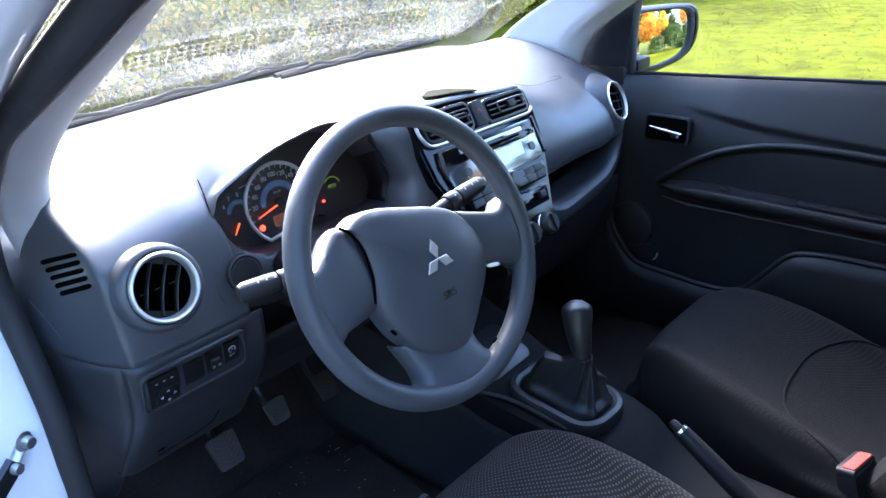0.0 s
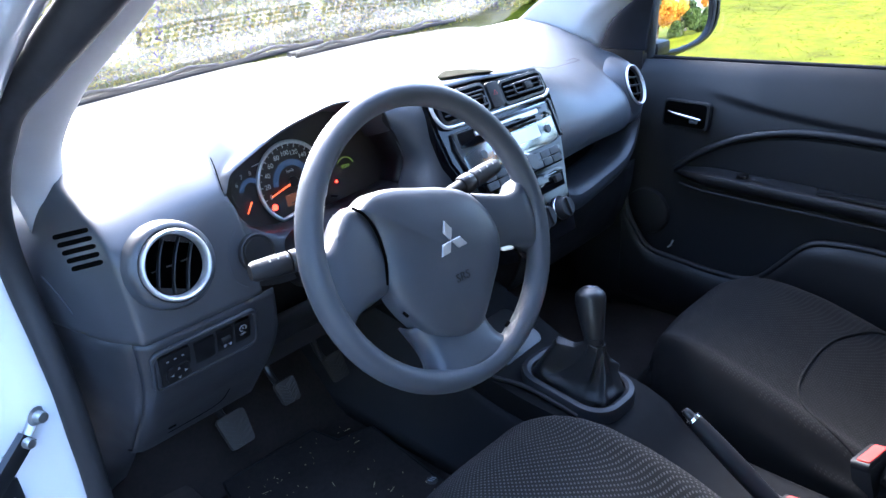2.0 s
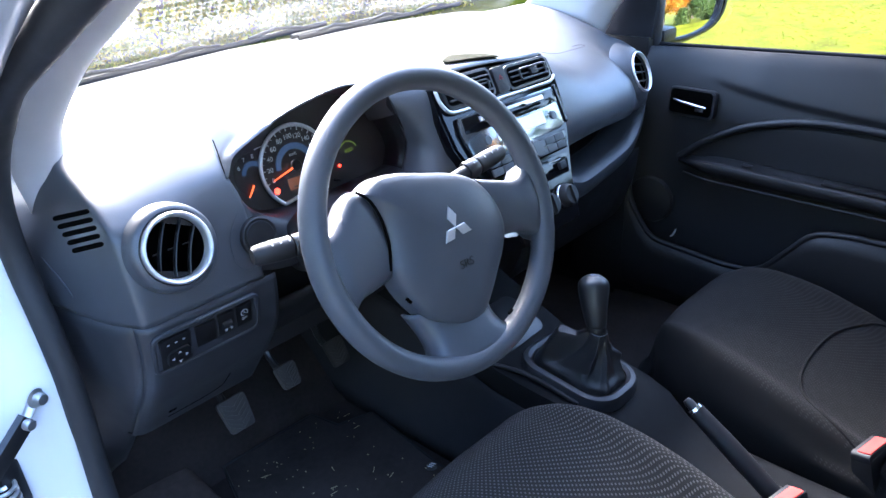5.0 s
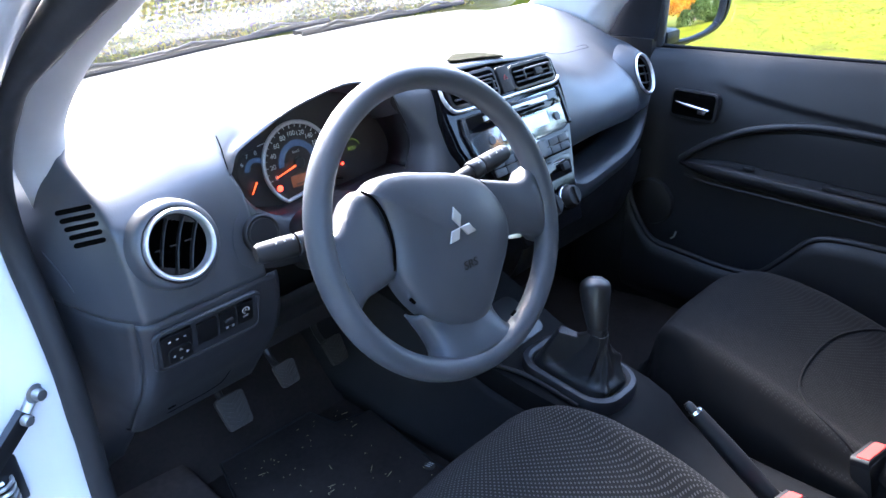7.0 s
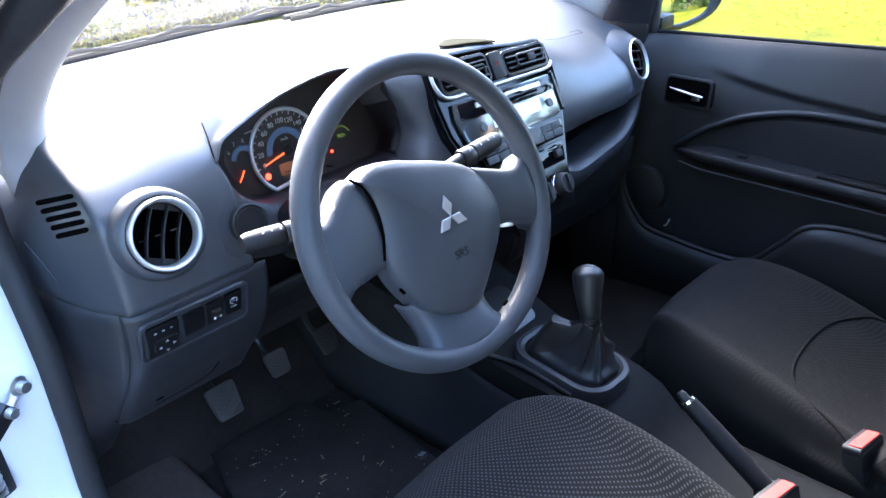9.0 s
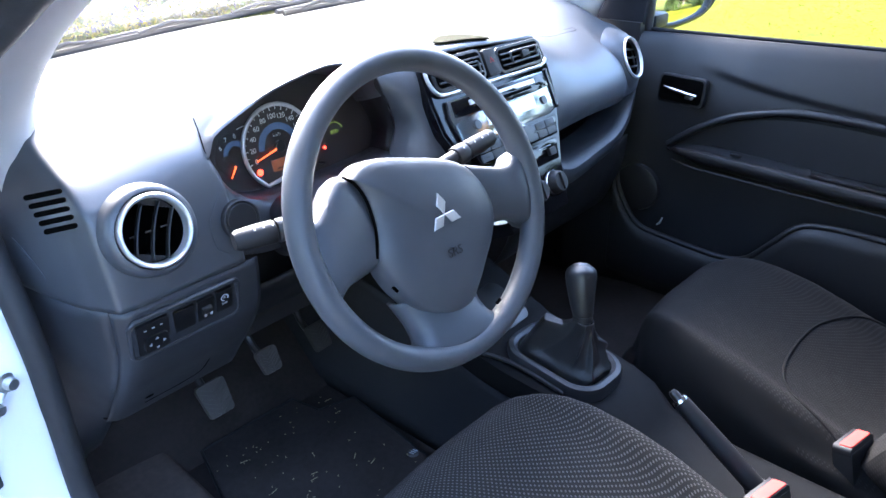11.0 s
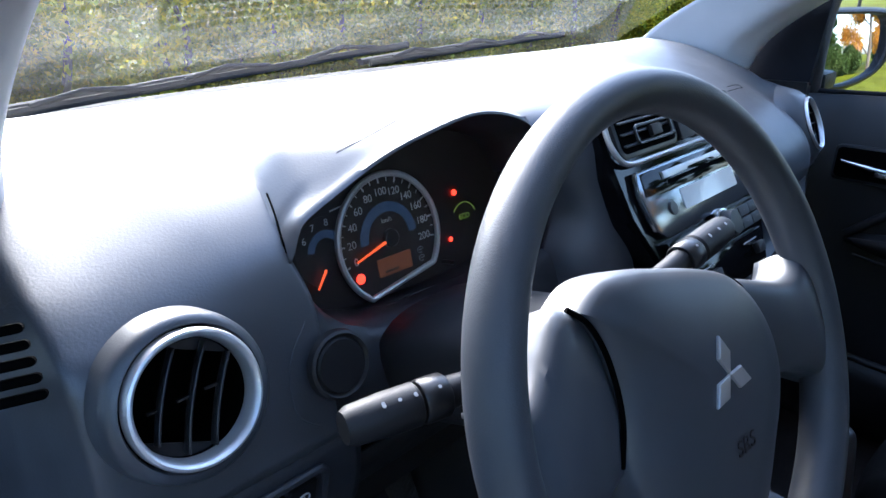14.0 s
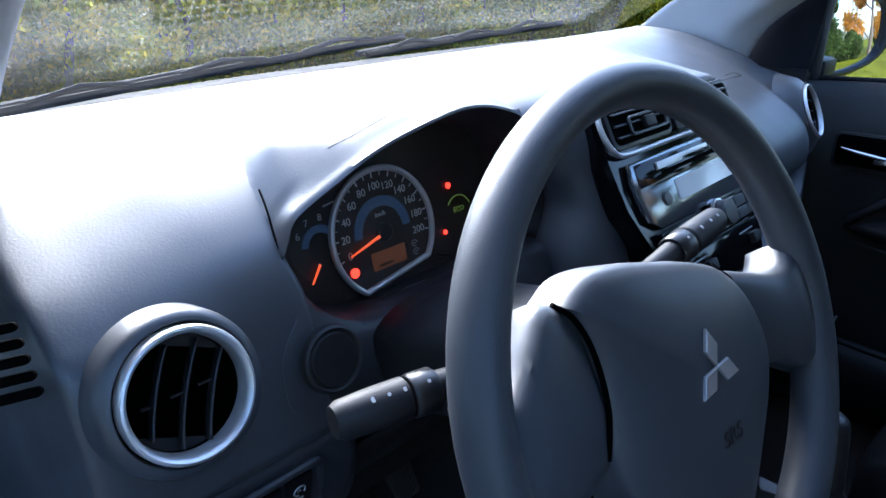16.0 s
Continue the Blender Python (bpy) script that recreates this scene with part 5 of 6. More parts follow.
bz_in, bz_out = rounded(0.100, 0.160, 0.036, 8), rounded(0.132, 0.196, 0.050, 8)
rows = [[(x * a + X * (1 - a), y * a + Y * (1 - a), z) for (x, y), (X, Y) in zip(bz_in, bz_out)] for a, z in ((0, -0.02), (0, 0.004), (0.15, 0.010), (0.6, 0.012), (0.95, 0.008), (1.0, 0.0))]
bz = grid(rows, close_v=True)
bz.transform(GB)
part("bezel", bz, DASHSHADE, gear, "smooth grey bezel")
gt = []
rim_g = [((1 - q) * x + q * u, (1 - q) * y + q * w) for (x, y), (u, w) in zip(bz_in, bz_in[1:] + bz_in[:1]) for q in (0.0, 0.25, 0.5, 0.75)]
FOLDS = [(-1.35, 0.012, 0.13, 1.2, 0.7), (-0.35, 0.009, 0.15, -0.8, 0.6), (0.55, 0.007, 0.2, 0.5, 0.7), (-2.2, 0.010, 0.12, 0.6, 0.6), (-2.9, 0.009, 0.12, 0.5, 0.7), (1.2, 0.005, 0.2, 0.3, 0.7)]
for k in np.linspace(0, 1, 52):
    row = []
    for i, (x, y) in enumerate(rim_g):
        a = math.atan2(y * 0.65, x)
        # a stiff panel stands up ahead of the lever like a tent, level along its top
        tent = 1 - ease((abs(math.remainder(a - 2.05, 2 * math.pi)) - 0.30) / 0.16)
        f = (1 - k) ** 2.0 * (1 - tent) + tent * (1 - 0.84 * k if k < 0.5 else 1.16 * (1 - k))
        h = (k ** 1.0) * (1 - tent) + tent * (1.62 * k if k < 0.5 else 0.81 + 0.08 * (k - 0.5) + 0.15 * max(0.0, k - 0.8) / 0.2)
        wr = 0.0
        for a0, amp, wide, twist, p in FOLDS:
            d = math.remainder(a - a0 - twist * k, 2 * math.pi)
            wr += amp * math.exp(-(d / wide) ** 2) * math.sin(math.pi * k ** p)
        wr += 0.007 * math.exp(-((k - 0.13) / 0.07) ** 2) * (1 - tent) * (0.55 + 0.45 * math.sin(3 * a + 0.6))
        row.append((x * 0.98 * f + (0.0148 * math.cos(a) - 0.008) * (1 - f) + wr * math.cos(a), y * 0.98 * f + (0.0148 * math.sin(a) - 0.034) * (1 - f) + wr * math.sin(a), 0.002 + 0.102 * h + 0.3 * wr * (1 - k)))
    gt.append(row)
gb = grid(gt, close_v=True)
gb.transform(GB)
part("gaiter", gb, LEATHER, gear, "folded black leather gaiter", solid=0.0015)
gk = [(-0.030, -0.030, 0.585), (-0.0285, -0.029, 0.602), (-0.0275, -0.0285, 0.606), (-0.022, -0.020, 0.635), (-0.014, -0.012, 0.660), (-0.010, -0.008, 0.674), (-0.008, -0.006, 0.683)]
part("knob", tube(gk, [0.0130, 0.0140, 0.0165, 0.0212, 0.0250, 0.0236, 0.0125], 24, 30), KNOB, gear, "rounded black gear knob")
part("knob_collar", tube([(-0.0300, -0.030, 0.598), (-0.0288, -0.029, 0.606)], 0.0162, 24), LOWER, gear)
for q in (-0.006, 0.0, 0.006):
    part("shift_pattern", tube([(-0.0085 + q, -0.0125, 0.6842 - abs(q) * 0.15), (-0.0085 + q, -0.0005, 0.6832 - abs(q) * 0.15)], 0.0005, 5), ICON, gear)
part("shift_pattern", tube([(-0.0145, -0.0065, 0.6832), (-0.0085, -0.0065, 0.6840), (-0.0025, -0.0065, 0.6832)], 0.0005, 5), ICON, gear)
brake = thing("handbrake", "dark plastic handbrake lever beside the passenger seat", "handbrake")
hb0, hb1 = np.array((-0.046, -0.36, 0.438)), np.array((-0.049, -0.203, 0.550))
at = lambda k: hb0 + (hb1 - hb0) * k
part("lever", tube([at(0), at(0.25), at(0.5), at(0.8), at(0.93)], [0.015, 0.0145, 0.0150, 0.0135, 0.0125], 16, 24), LOWER, brake)
part("collar", tube([at(0.925), at(0.95)], [0.0128, 0.0122], 18), CHROME, brake, "chrome collar")
part("release_button", tube([at(0.95), at(1.0), at(1.03)], [0.0072, 0.0072, 0.005], 14), BLACK, brake, "black push button")
part("boot", tube([hb0 + (0, -0.01, -0.05), hb0 + (0, 0.0, -0.01), at(0.15)], [0.035, 0.028, 0.016], 16, 10), LEATHER, brake)


# ---- pedals, carpet, mat ----
def pedal(name, label, c, w, h, m3):
    t = thing(name, label, "pedal")
    m = axes(c, m3[0], m3[1])
    part("arm", tube([tuple(m @ Vector((0, 0.0, -0.008))), tuple(m @ Vector((0.0, 0.05, -0.035))), (c[0] - 0.005, c[1] + 0.09, c[2] + 0.16)], 0.007, 8, 12), BLACK, t)
    part("pad", slab([(x * (1 - 0.15 * (y < 0)), y) for x, y in rounded(w, h, 0.007, 4)], 0.010, m, 0.002), RUBBER, t, "worn ribbed rubber pad")
    for k in range(6):
        for s in (-1, 1):
            part("rib", box(w * 0.45, 0.0028, 0.003, m @ pose(s * w * 0.21, h * (-0.36 + 0.14 * k), 0.0105, 0, 0, s * 32)), RUBBER, t, smooth=False)
    return t


pedal("clutch_pedal", "worn rubber clutch pedal", (-0.440, 0.452, 0.434), 0.056, 0.062, ((1, 0.0, 0), (0, 0.55, 0.83)))
pedal("brake_pedal", "worn rubber brake pedal", (-0.340, 0.426, 0.472), 0.043, 0.045, ((1, 0.0, 0), (0, 0.5, 0.86)))
pedal("accelerator_pedal", "worn rubber accelerator pedal", (-0.185, 0.485, 0.415), 0.048, 0.056, ((1, 0.05, 0), (0, 0.5, 0.86)))
mat = thing("floor_mat", "black floor mat strewn with dry grass", "floor mat")
mo = [(-0.60, -0.25), (-0.17, -0.25), (-0.172, 0.22), (-0.150, 0.43), (-0.225, 0.455), (-0.24, 0.525), (-0.45, 0.535), (-0.50, 0.36), (-0.60, 0.28)]
part("mat_sheet", slab(mo, 0.008, Matrix.Translation((0, 0, 0.256)), 0.003), MATM, mat)
part("mat_binding", tube([(x, y, 0.263) for x, y in mo + mo[:1]], 0.0035, 6, caps=False), LOWER, mat)
clip = thing("mat_clip", "small grey mat fastener on the footwell floor", "mat clip")
part("clip_knob", lathe([(0.011, 0), (0.011, 0.002), (0.009, 0.004), (0, 0.004)], 18, Matrix.Translation((-0.186, 0.219, 0.264))), RUBBER, clip)
for q in (-0.005, 0.0, 0.005):
    part("clip_mark", box(0.0022, 0.010, 0.0008, pose(-0.186 + q, 0.219, 0.2682, 0, 0, 20)), ICON, clip, smooth=False)
part("rest_hump", loft([[(-0.66, y, 0.285), (-0.62, y, 0.288), (-0.53, y, 0.284), (-0.505, y, 0.280), (-0.498, y, 0.262)] for y in (-0.3, 0.1, 0.4, 0.7)], 10, 14), RESTM, body, solid=0.004)
rnd = random.Random(4)
bits = []
for k in range(90):
    x, y = rnd.uniform(-0.46, -0.19), rnd.uniform(0.05, 0.50)
    ln = rnd.choice((0.002, 0.002, 0.003, 0.004, 0.014))
    bits.append(box(ln, 0.0011, 0.0007, pose(x, y, 0.2652, 0, rnd.uniform(-8, 8), rnd.uniform(0, 180))))
tagged(part("dry_grass", join(bits), LITTER, smooth=False), "bits of dry grass scattered on the mat", "litter", kind="stuff")


# ---- seats ----
def seat(cx, name, label, cloth, fwd, lift):
    t = thing(name, label, "car seat", "front seats", at=Matrix.Translation((cx, 0, 0)))

    def cushion_row(u, y, zt, w):
        # u runs from one side over the top to the other
        return [(-w, y, 0.33), (-w - 0.004, y, min(0.42, zt - 0.055)), (-w + 0.012, y, zt - 0.035), (-w * 0.80, y, zt + 0.006), (-w * 0.55, y, zt - 0.004), (0, y, zt - 0.012), (w * 0.55, y, zt - 0.004), (w * 0.80, y, zt + 0.006), (w - 0.012, y, zt - 0.035), (w + 0.004, y, min(0.42, zt - 0.055)), (w, y, 0.33)]
    rows = [[(x * 0.80, fwd - 0.012, 0.35 + 0.25 * (z - 0.33)) for x, _, z in cushion_row(0, 0, 0.50, 0.20)]]
    for y, zt, w in ((-0.004, 0.455, 0.120), (-0.018, 0.505, 0.150), (-0.045, 0.535, 0.185), (-0.09, 0.544, 0.212), (-0.18, 0.526, 0.228), (-0.30, 0.487, 0.232), (-0.42, 0.446, 0.232), (-0.52, 0.430, 0.230)):
        rows.append([(x, y + fwd - 0.100 * (abs(x) / 0.23) ** 2.4, z) for x, _, z in cushion_row(0, y, zt + lift, w)])
    pad = part("cushion", loft(rows, 44, 60), cloth, t, "dark patterned cloth cushion", solid=0.004, under=SEATSIDE)
    part("side_valance", box(0.40, 0.42, 0.10, pose(0, -0.27, 0.33), 0.02), SEATSIDE, t)
    br = []
    for k in np.linspace(0, 1, 9):
        y, z = -0.47 - 0.28 * k, 0.42 + 0.70 * k
        w = 0.235 - 0.045 * k ** 2
        br.append([(-w, y - 0.10, z - 0.03), (-w, y - 0.01, z), (-w * 0.8, y + 0.035 * (1 - k), z + 0.01), (0, y, z), (w * 0.8, y + 0.035 * (1 - k), z + 0.01), (w, y - 0.01, z), (w, y - 0.10, z - 0.03)])
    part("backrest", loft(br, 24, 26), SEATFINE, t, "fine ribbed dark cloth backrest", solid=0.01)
    part("piping", tube(lay(pad, [(-0.195, -0.40, 0), (-0.165, -0.33, 0), (-0.10, -0.285, 0), (0.0, -0.272, 0), (0.10, -0.285, 0), (0.165, -0.33, 0), (0.195, -0.40, 0)]), 0.003, 6), SEATSIDE, t)
    for s in (-1, 1):
        part("rail", box(0.03, 0.55, 0.05, pose(s * 0.16, -0.28, 0.270), 0.005), BLACK, t)
    return t


driver_seat = seat(-0.350, "driver_seat", "dark cloth driver's seat with light dotted stitching", SEATDOT, 0.030, 0.022)
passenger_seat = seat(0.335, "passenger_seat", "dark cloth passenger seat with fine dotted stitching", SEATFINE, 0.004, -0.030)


def buckle(c, label):
    t = thing("seat_belt_buckle", label, "seat belt buckle", "seat belt buckles")
    m = axes(c, (1, -0.25, 0), (0.1, 0.30, 0.95))
    part("case", slab(rounded(0.066, 0.085, 0.008, 4, 0, -0.047), 0.030, m @ Matrix.Translation((0, 0, -0.015)), 0.003), BLACK, t)
    part("push_button", box(0.056, 0.010, 0.020, m @ pose(0, 0.0005, 0.003), 0.003), REDBTN, t, "red push button")
    part("surround", slab(rounded(0.066, 0.018, 0.006, 4, 0, -0.006), 0.028, m @ Matrix.Translation((0, 0, -0.014)), 0.002), LOWER, t)
    part("webbing_stalk", tube([tuple(m @ Vector((0, -0.085, 0))), tuple(m @ Vector((0, -0.17, 0.0)))], 0.012, 8, flat=0.5), SEATSIDE, t)
    return t


buckle((0.146, -0.419, 0.452), "black seat belt buckle with red button by the passenger seat")
buckle((-0.078, -0.360, 0.482), "black seat belt buckle with red button by the driver's seat")


# ---- passenger door ----
door = thing("passenger_door", "closed passenger door with dark plastic lining", "car door")


def door_x(y, z):
    """The lining's inner face: leans out to the window sill and bows along the car."""
    return 0.668 + 0.045 * max(0.0, (z - 0.76) / 0.16) ** 1.5 - 0.015 * max(0.0, (0.66 - z) / 0.3) + 0.10 * max(0.0, 0.13 - y) * 0.25 - 0.02 * max(0.0, (y - 0.2) / 0.1)


SILL = lambda y: 0.915 + 0.022 * (0.28 - y)
ys = np.linspace(0.42, -0.86, 72)
skin = []
for y in ys:
    zs = [SILL(y) - 0.004, SILL(y) - 0.001, SILL(y) - 0.012] + list(np.linspace(SILL(y) - 0.030, 0.70, 44)) + list(np.linspace(0.69, 0.27, 18))
    row = []
    for i, z in enumerate(zs):
        x = door_x(y, z)
        crease = float(np.interp(y, (-0.30, -0.16, -0.05, 0.08, 0.13), (0.800, 0.811, 0.822, 0.845, 0.860)))
        if y < 0.13:
            x += 0.010 / (1 + math.exp(-(z - crease) / 0.0025)) * -1 * min(1.0, (0.13 - y) / 0.12)
        row.append((x + (0.045 if i == 0 else 0.004 if i == 1 else 0.0), y, z))
    skin.append(row)
part("lining", grid(skin), DOORP, door, "dark grained door lining", solid=0.004)
part("outer_skin", box(0.04, 1.28, 0.62, pose(0.775, -0.22, 0.555), 0.015), PAINT, door, "white outer skin")
part("window_seal", tube([(0.722, y, SILL(y) + 0.002) for y in np.linspace(0.31, -0.86, 12)], 0.0045, 8), COWLP, door, "black window seal")
pane_rows = [[(0.728 - 0.10 * k, y, SILL(y) - 0.01 + 0.42 * k) for k in np.linspace(0, 1, 5)] for y in (0.30, -0.30, -0.84)]
wnd = part("window_pane", grid(pane_rows), SIDEGLASS, door, "clear side window")
wnd.visible_shadow = False
face_to(wnd, (0, -0.3, 1.0))
# handle recess
HM = axes((0.6725, 0.150, 0.7995), (-0.10, -1, 0), (0.08, 0.05, 1))   # x towards the rear, y up, z into the cabin
hb_ = part("handle_bezel", slab(rounded(0.118, 0.066, 0.012, 5), 0.014, HM @ Matrix.Translation((0, 0, -0.004)), 0.004), DOORP, door)
# flat near-black sheet that paints the shade inside the handle recess
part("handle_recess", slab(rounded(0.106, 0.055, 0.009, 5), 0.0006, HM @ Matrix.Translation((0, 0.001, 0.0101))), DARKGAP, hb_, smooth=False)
part("door_handle", tube([tuple(HM @ Vector(p)) for p in ((-0.043, 0.004, 0.012), (-0.02, 0.0005, 0.015), (0.01, -0.003, 0.016), (0.042, -0.006, 0.014))], [0.0025, 0.0040, 0.0045, 0.0035], 10, 16), CHROME, hb_, "chrome door handle")
part("lock_tab", box(0.022, 0.009, 0.006, HM @ pose(0.026, -0.0125, 0.014), 0.002), CHROME, hb_, "chrome lock tab")
# armrest with the arched panel over it
arch = [(0.165, 0.668), (0.130, 0.697), (0.095, 0.723), (0.05, 0.748), (0.0, 0.769), (-0.084, 0.788), (-0.172, 0.792), (-0.30, 0.786), (-0.55, 0.765), (-0.80, 0.745)]
arch_s = spline([(0, y, z) for y, z in arch], 60)
part("arch_edge", tube([(door_x(y, z) - 0.004, y, z) for _, y, z in arch_s], 0.0085, 12), DOORP, door)
ins = []
for _, y, z in arch_s:
    zb = 0.655 - 0.03 * max(0, 0.05 - y)
    ins.append([(door_x(y, zz) - 0.003 + 0.016 * math.sin(math.pi * k), y, zz) for k in np.linspace(0, 1, 8) for zz in (z + (zb - z) * k,)])
part("arch_panel", grid(ins), SEATSIDE, door, "black cloth door insert", solid=0.003)
arm = []
for y in np.linspace(0.165, -0.84, 30):
    g = min(1.0, max(0.0, (0.168 - y) / 0.10)) ** 0.6
    zt = 0.666 + 0.018 * g * (y > -0.9) - 0.05 * max(0, 0.05 - y) * 0.75 - 0.004
    xo, w = door_x(y, 0.66), 0.052 * g + 0.003
    arm.append([(xo, y, zt + 0.004), (xo - w * 0.45, y, zt - 0.004), (xo - w * 0.85, y, zt + 0.001), (xo - w, y, zt - 0.006 * g), (xo - w * 0.95, y, zt - 0.022 * g), (xo - w * 0.6, y, zt - 0.036 * g), (xo, y, zt - 0.004 - 0.046 * g)])
part("armrest", loft(arm, 40, 26), LOWER, door, "smooth dark armrest", solid=0.003)
part("armrest_edge", tube([(door_x(y, 0.66) - 0.052 * min(1.0, max(0.0, (0.168 - y) / 0.10)) ** 0.6 - 0.003, y, 0.640 - 0.03 * max(0, 0.05 - y)) for y in np.linspace(0.14, -0.84, 30)], 0.003, 8), LOWER, door)
part("grip_cup", box(0.026, 0.19, 0.006, pose(0.653, -0.255, 0.6725, 2, 0, 2), 0.002), BLACK, door, "recessed pull cup")
part("switch", box(0.012, 0.022, 0.004, pose(0.655, 0.0, 0.6795), 0.001), BLACK, door, "window switch")
# pocket at the foot of the door
pr = [(0.275, 0.60), (0.262, 0.545), (0.225, 0.485), (0.190, 0.455), (0.12, 0.446), (0.0, 0.438), (-0.07, 0.450), (-0.12, 0.505), (-0.165, 0.560), (-0.22, 0.577), (-0.32, 0.580), (-0.60, 0.575), (-0.84, 0.57)]
prs = spline([(0.625, y, z) for y, z in pr], 60)
part("pocket_rim", tube(prs, 0.007, 10), LOWER, door)
part("pocket_wall", grid([[tuple(p), (p[0] - 0.006, p[1], p[2] - 0.04), (p[0] - 0.002, p[1], 0.33), (p[0] + 0.03, p[1], 0.27)] for p in prs]), LOWER, door, solid=0.004)
part("speaker_bulge", lathe([(0.062, -0.004), (0.058, 0.005), (0.045, 0.010), (0.0, 0.012)], 36, axes((0.652, 0.225, 0.545), (0, -1, 0), (0, 0, 1))), LOWER, door)
part("pocket_clip", tube([(0.632, 0.150, 0.470), (0.628, 0.142, 0.478), (0.630, 0.138, 0.492)], 0.0022, 8, 8), ICON, door)

# sail panel in the front corner of the window
sail = thing("sail_panel", "black triangular corner panel by the mirror", "corner panel")
so = [(0.450, 0.928), (0.281, 0.920), (0.257, 1.120), (0.30, 1.105), (0.36, 1.055), (0.41, 1.000)]
part("corner_plate", slab(so, 0.02, Matrix(((0, 0, -1, 0.712), (1, 0, 0, 0), (0, 1, 0, 0), (0, 0, 0, 1))), 0.004), COWLP, sail)
part("pillar_post", tube([(0.722, 0.283, 0.90), (0.712, 0.262, 1.10), (0.69, 0.16, 1.19)], 0.014, 10, 14), SEAL, sail)

part("corner_filler", box(0.03, 0.16, 0.12, pose(0.700, 0.36, 0.875)), BLACK, sail, smooth=False)

# ---- wing mirror ----
MIRRORCASE = material("textured_mirror_plastic", (0.009, 0.0095, 0.0105), 0.5, 0, 0.15, 40, 0.2, 900, spec=0.2)
wing = thing("wing_mirror", "dark plastic wing mirror with clear convex glass", "wing mirror")
MM = axes((0.8600, 0.2648, 0.9920), (0.93, -0.37, -0.03), (0.078, 0.070, 1))   # x outward, y up, z to the rear
mo_ = [(-0.098, -0.050), (-0.101, 0.020), (-0.095, 0.053), (-0.075, 0.062), (0.055, 0.064), (0.090, 0.056), (0.100, 0.034), (0.098, -0.010), (0.084, -0.042), (0.055, -0.064), (-0.010, -0.082), (-0.070, -0.084), (-0.090, -0.074)]
ml = spline([(x * 1.07, y * 1.02, 0) for x, y in mo_] + [(mo_[0][0] * 1.07, mo_[0][1] * 1.02, 0)], 64)[:-1]


def mshell(prof, wide=0.0):
    bm = grid([[(x * k * (1 + wide * max(0.0, x) / 0.1), y * k, z) for x, y, _ in ml] for k, z in prof], close_v=True)
    bmesh.ops.remove_doubles(bm, verts=bm.verts, dist=1e-6)
    bm.transform(MM)
    return bm


part("housing", mshell([(0.93, 0.004), (1.0, 0.003), (1.09, -0.008), (1.11, -0.03), (1.05, -0.05), (0.90, -0.075), (0.6, -0.095), (0.0, -0.10)], 0.13), MIRRORCASE, wing, "dark plastic housing")
part("surround", mshell([(0.865, -0.006), (0.885, 0.006), (0.94, 0.009), (0.995, 0.005), (1.0, -0.010)]), MIRRORCASE, wing, "black mirror surround")
# convex glass
mg = grid([[(x * k, y * k, 0.002 - k * k * (x * x + y * y) / (2 * 1.3)) for x, y, _ in ml] for k in np.linspace(0.875, 0.0, 10)], close_v=True)
bmesh.ops.remove_doubles(mg, verts=mg.verts, dist=1e-6)
mg.transform(MM)
part("mirror_glass", mg, MIRROR, wing, "clear convex mirror glass")
part("mirror_arm", box(0.07, 0.07, 0.035, pose(0.760, 0.295, 0.932), 0.012), MIRRORCASE, wing)


# ---- cowl panel below the outside of the screen ----
cowl = thing("cowl", "weathered black plastic cowl outside the foot of the windscreen", "cowl", kind="structure")
part("cowl_panel", loft([[(x, 0.752 - 0.04 * (x / 0.66) ** 2, 0.962), (x, 0.79 - 0.04 * (x / 0.66) ** 2, 0.972), (x, 0.87 - 0.05 * (x / 0.66) ** 2, 0.972), (x, 0.97 - 0.07 * (x / 0.66) ** 2, 0.962), (x, 1.00 - 0.07 * (x / 0.66) ** 2, 0.93)] for x in np.linspace(-0.66, 0.66, 12)], 30, 20), COWLP, cowl, solid=0.004)

# ---- wipers ----
def wiper(px, tip, label):
    t = thing("wiper", label, "wiper", "windscreen wipers")
    f = lambda x, k, o: ws_point(x, k, o)
    (x0, k0), (x1, k1) = px, tip
    part("blade", tube([f(x0 + (x1 - x0) * s, k0 + (k1 - k0) * s, 0.008) for s in np.linspace(0, 1, 14)], 0.004, 6, flat=1.4), COWLP, t)
    part("arm", tube([f(x0 + (x1 - x0) * s, k0 - 0.03 + (k1 - k0 + 0.02) * s, 0.022) for s in np.linspace(0, 0.55, 10)], [0.009] * 4 + [0.006] * 6, 8, flat=0.6), COWLP, t)
    for s in (0.2, 0.5, 0.8):
        part("yoke", tube([f(x0 + (x1 - x0) * (s - 0.1), k0 + (k1 - k0) * (s - 0.1), 0.012), f(x0 + (x1 - x0) * s, k0 + (k1 - k0) * s, 0.020), f(x0 + (x1 - x0) * (s + 0.1), k0 + (k1 - k0) * (s + 0.1), 0.012)], 0.0035, 6), COWLP, t)
    return t


wiper((-0.56, 0.035), (0.02, 0.120), "black driver's side wiper parked at the foot of the screen")
wiper((-0.02, 0.06), (0.44, 0.10), "black passenger side wiper parked at the foot of the screen")


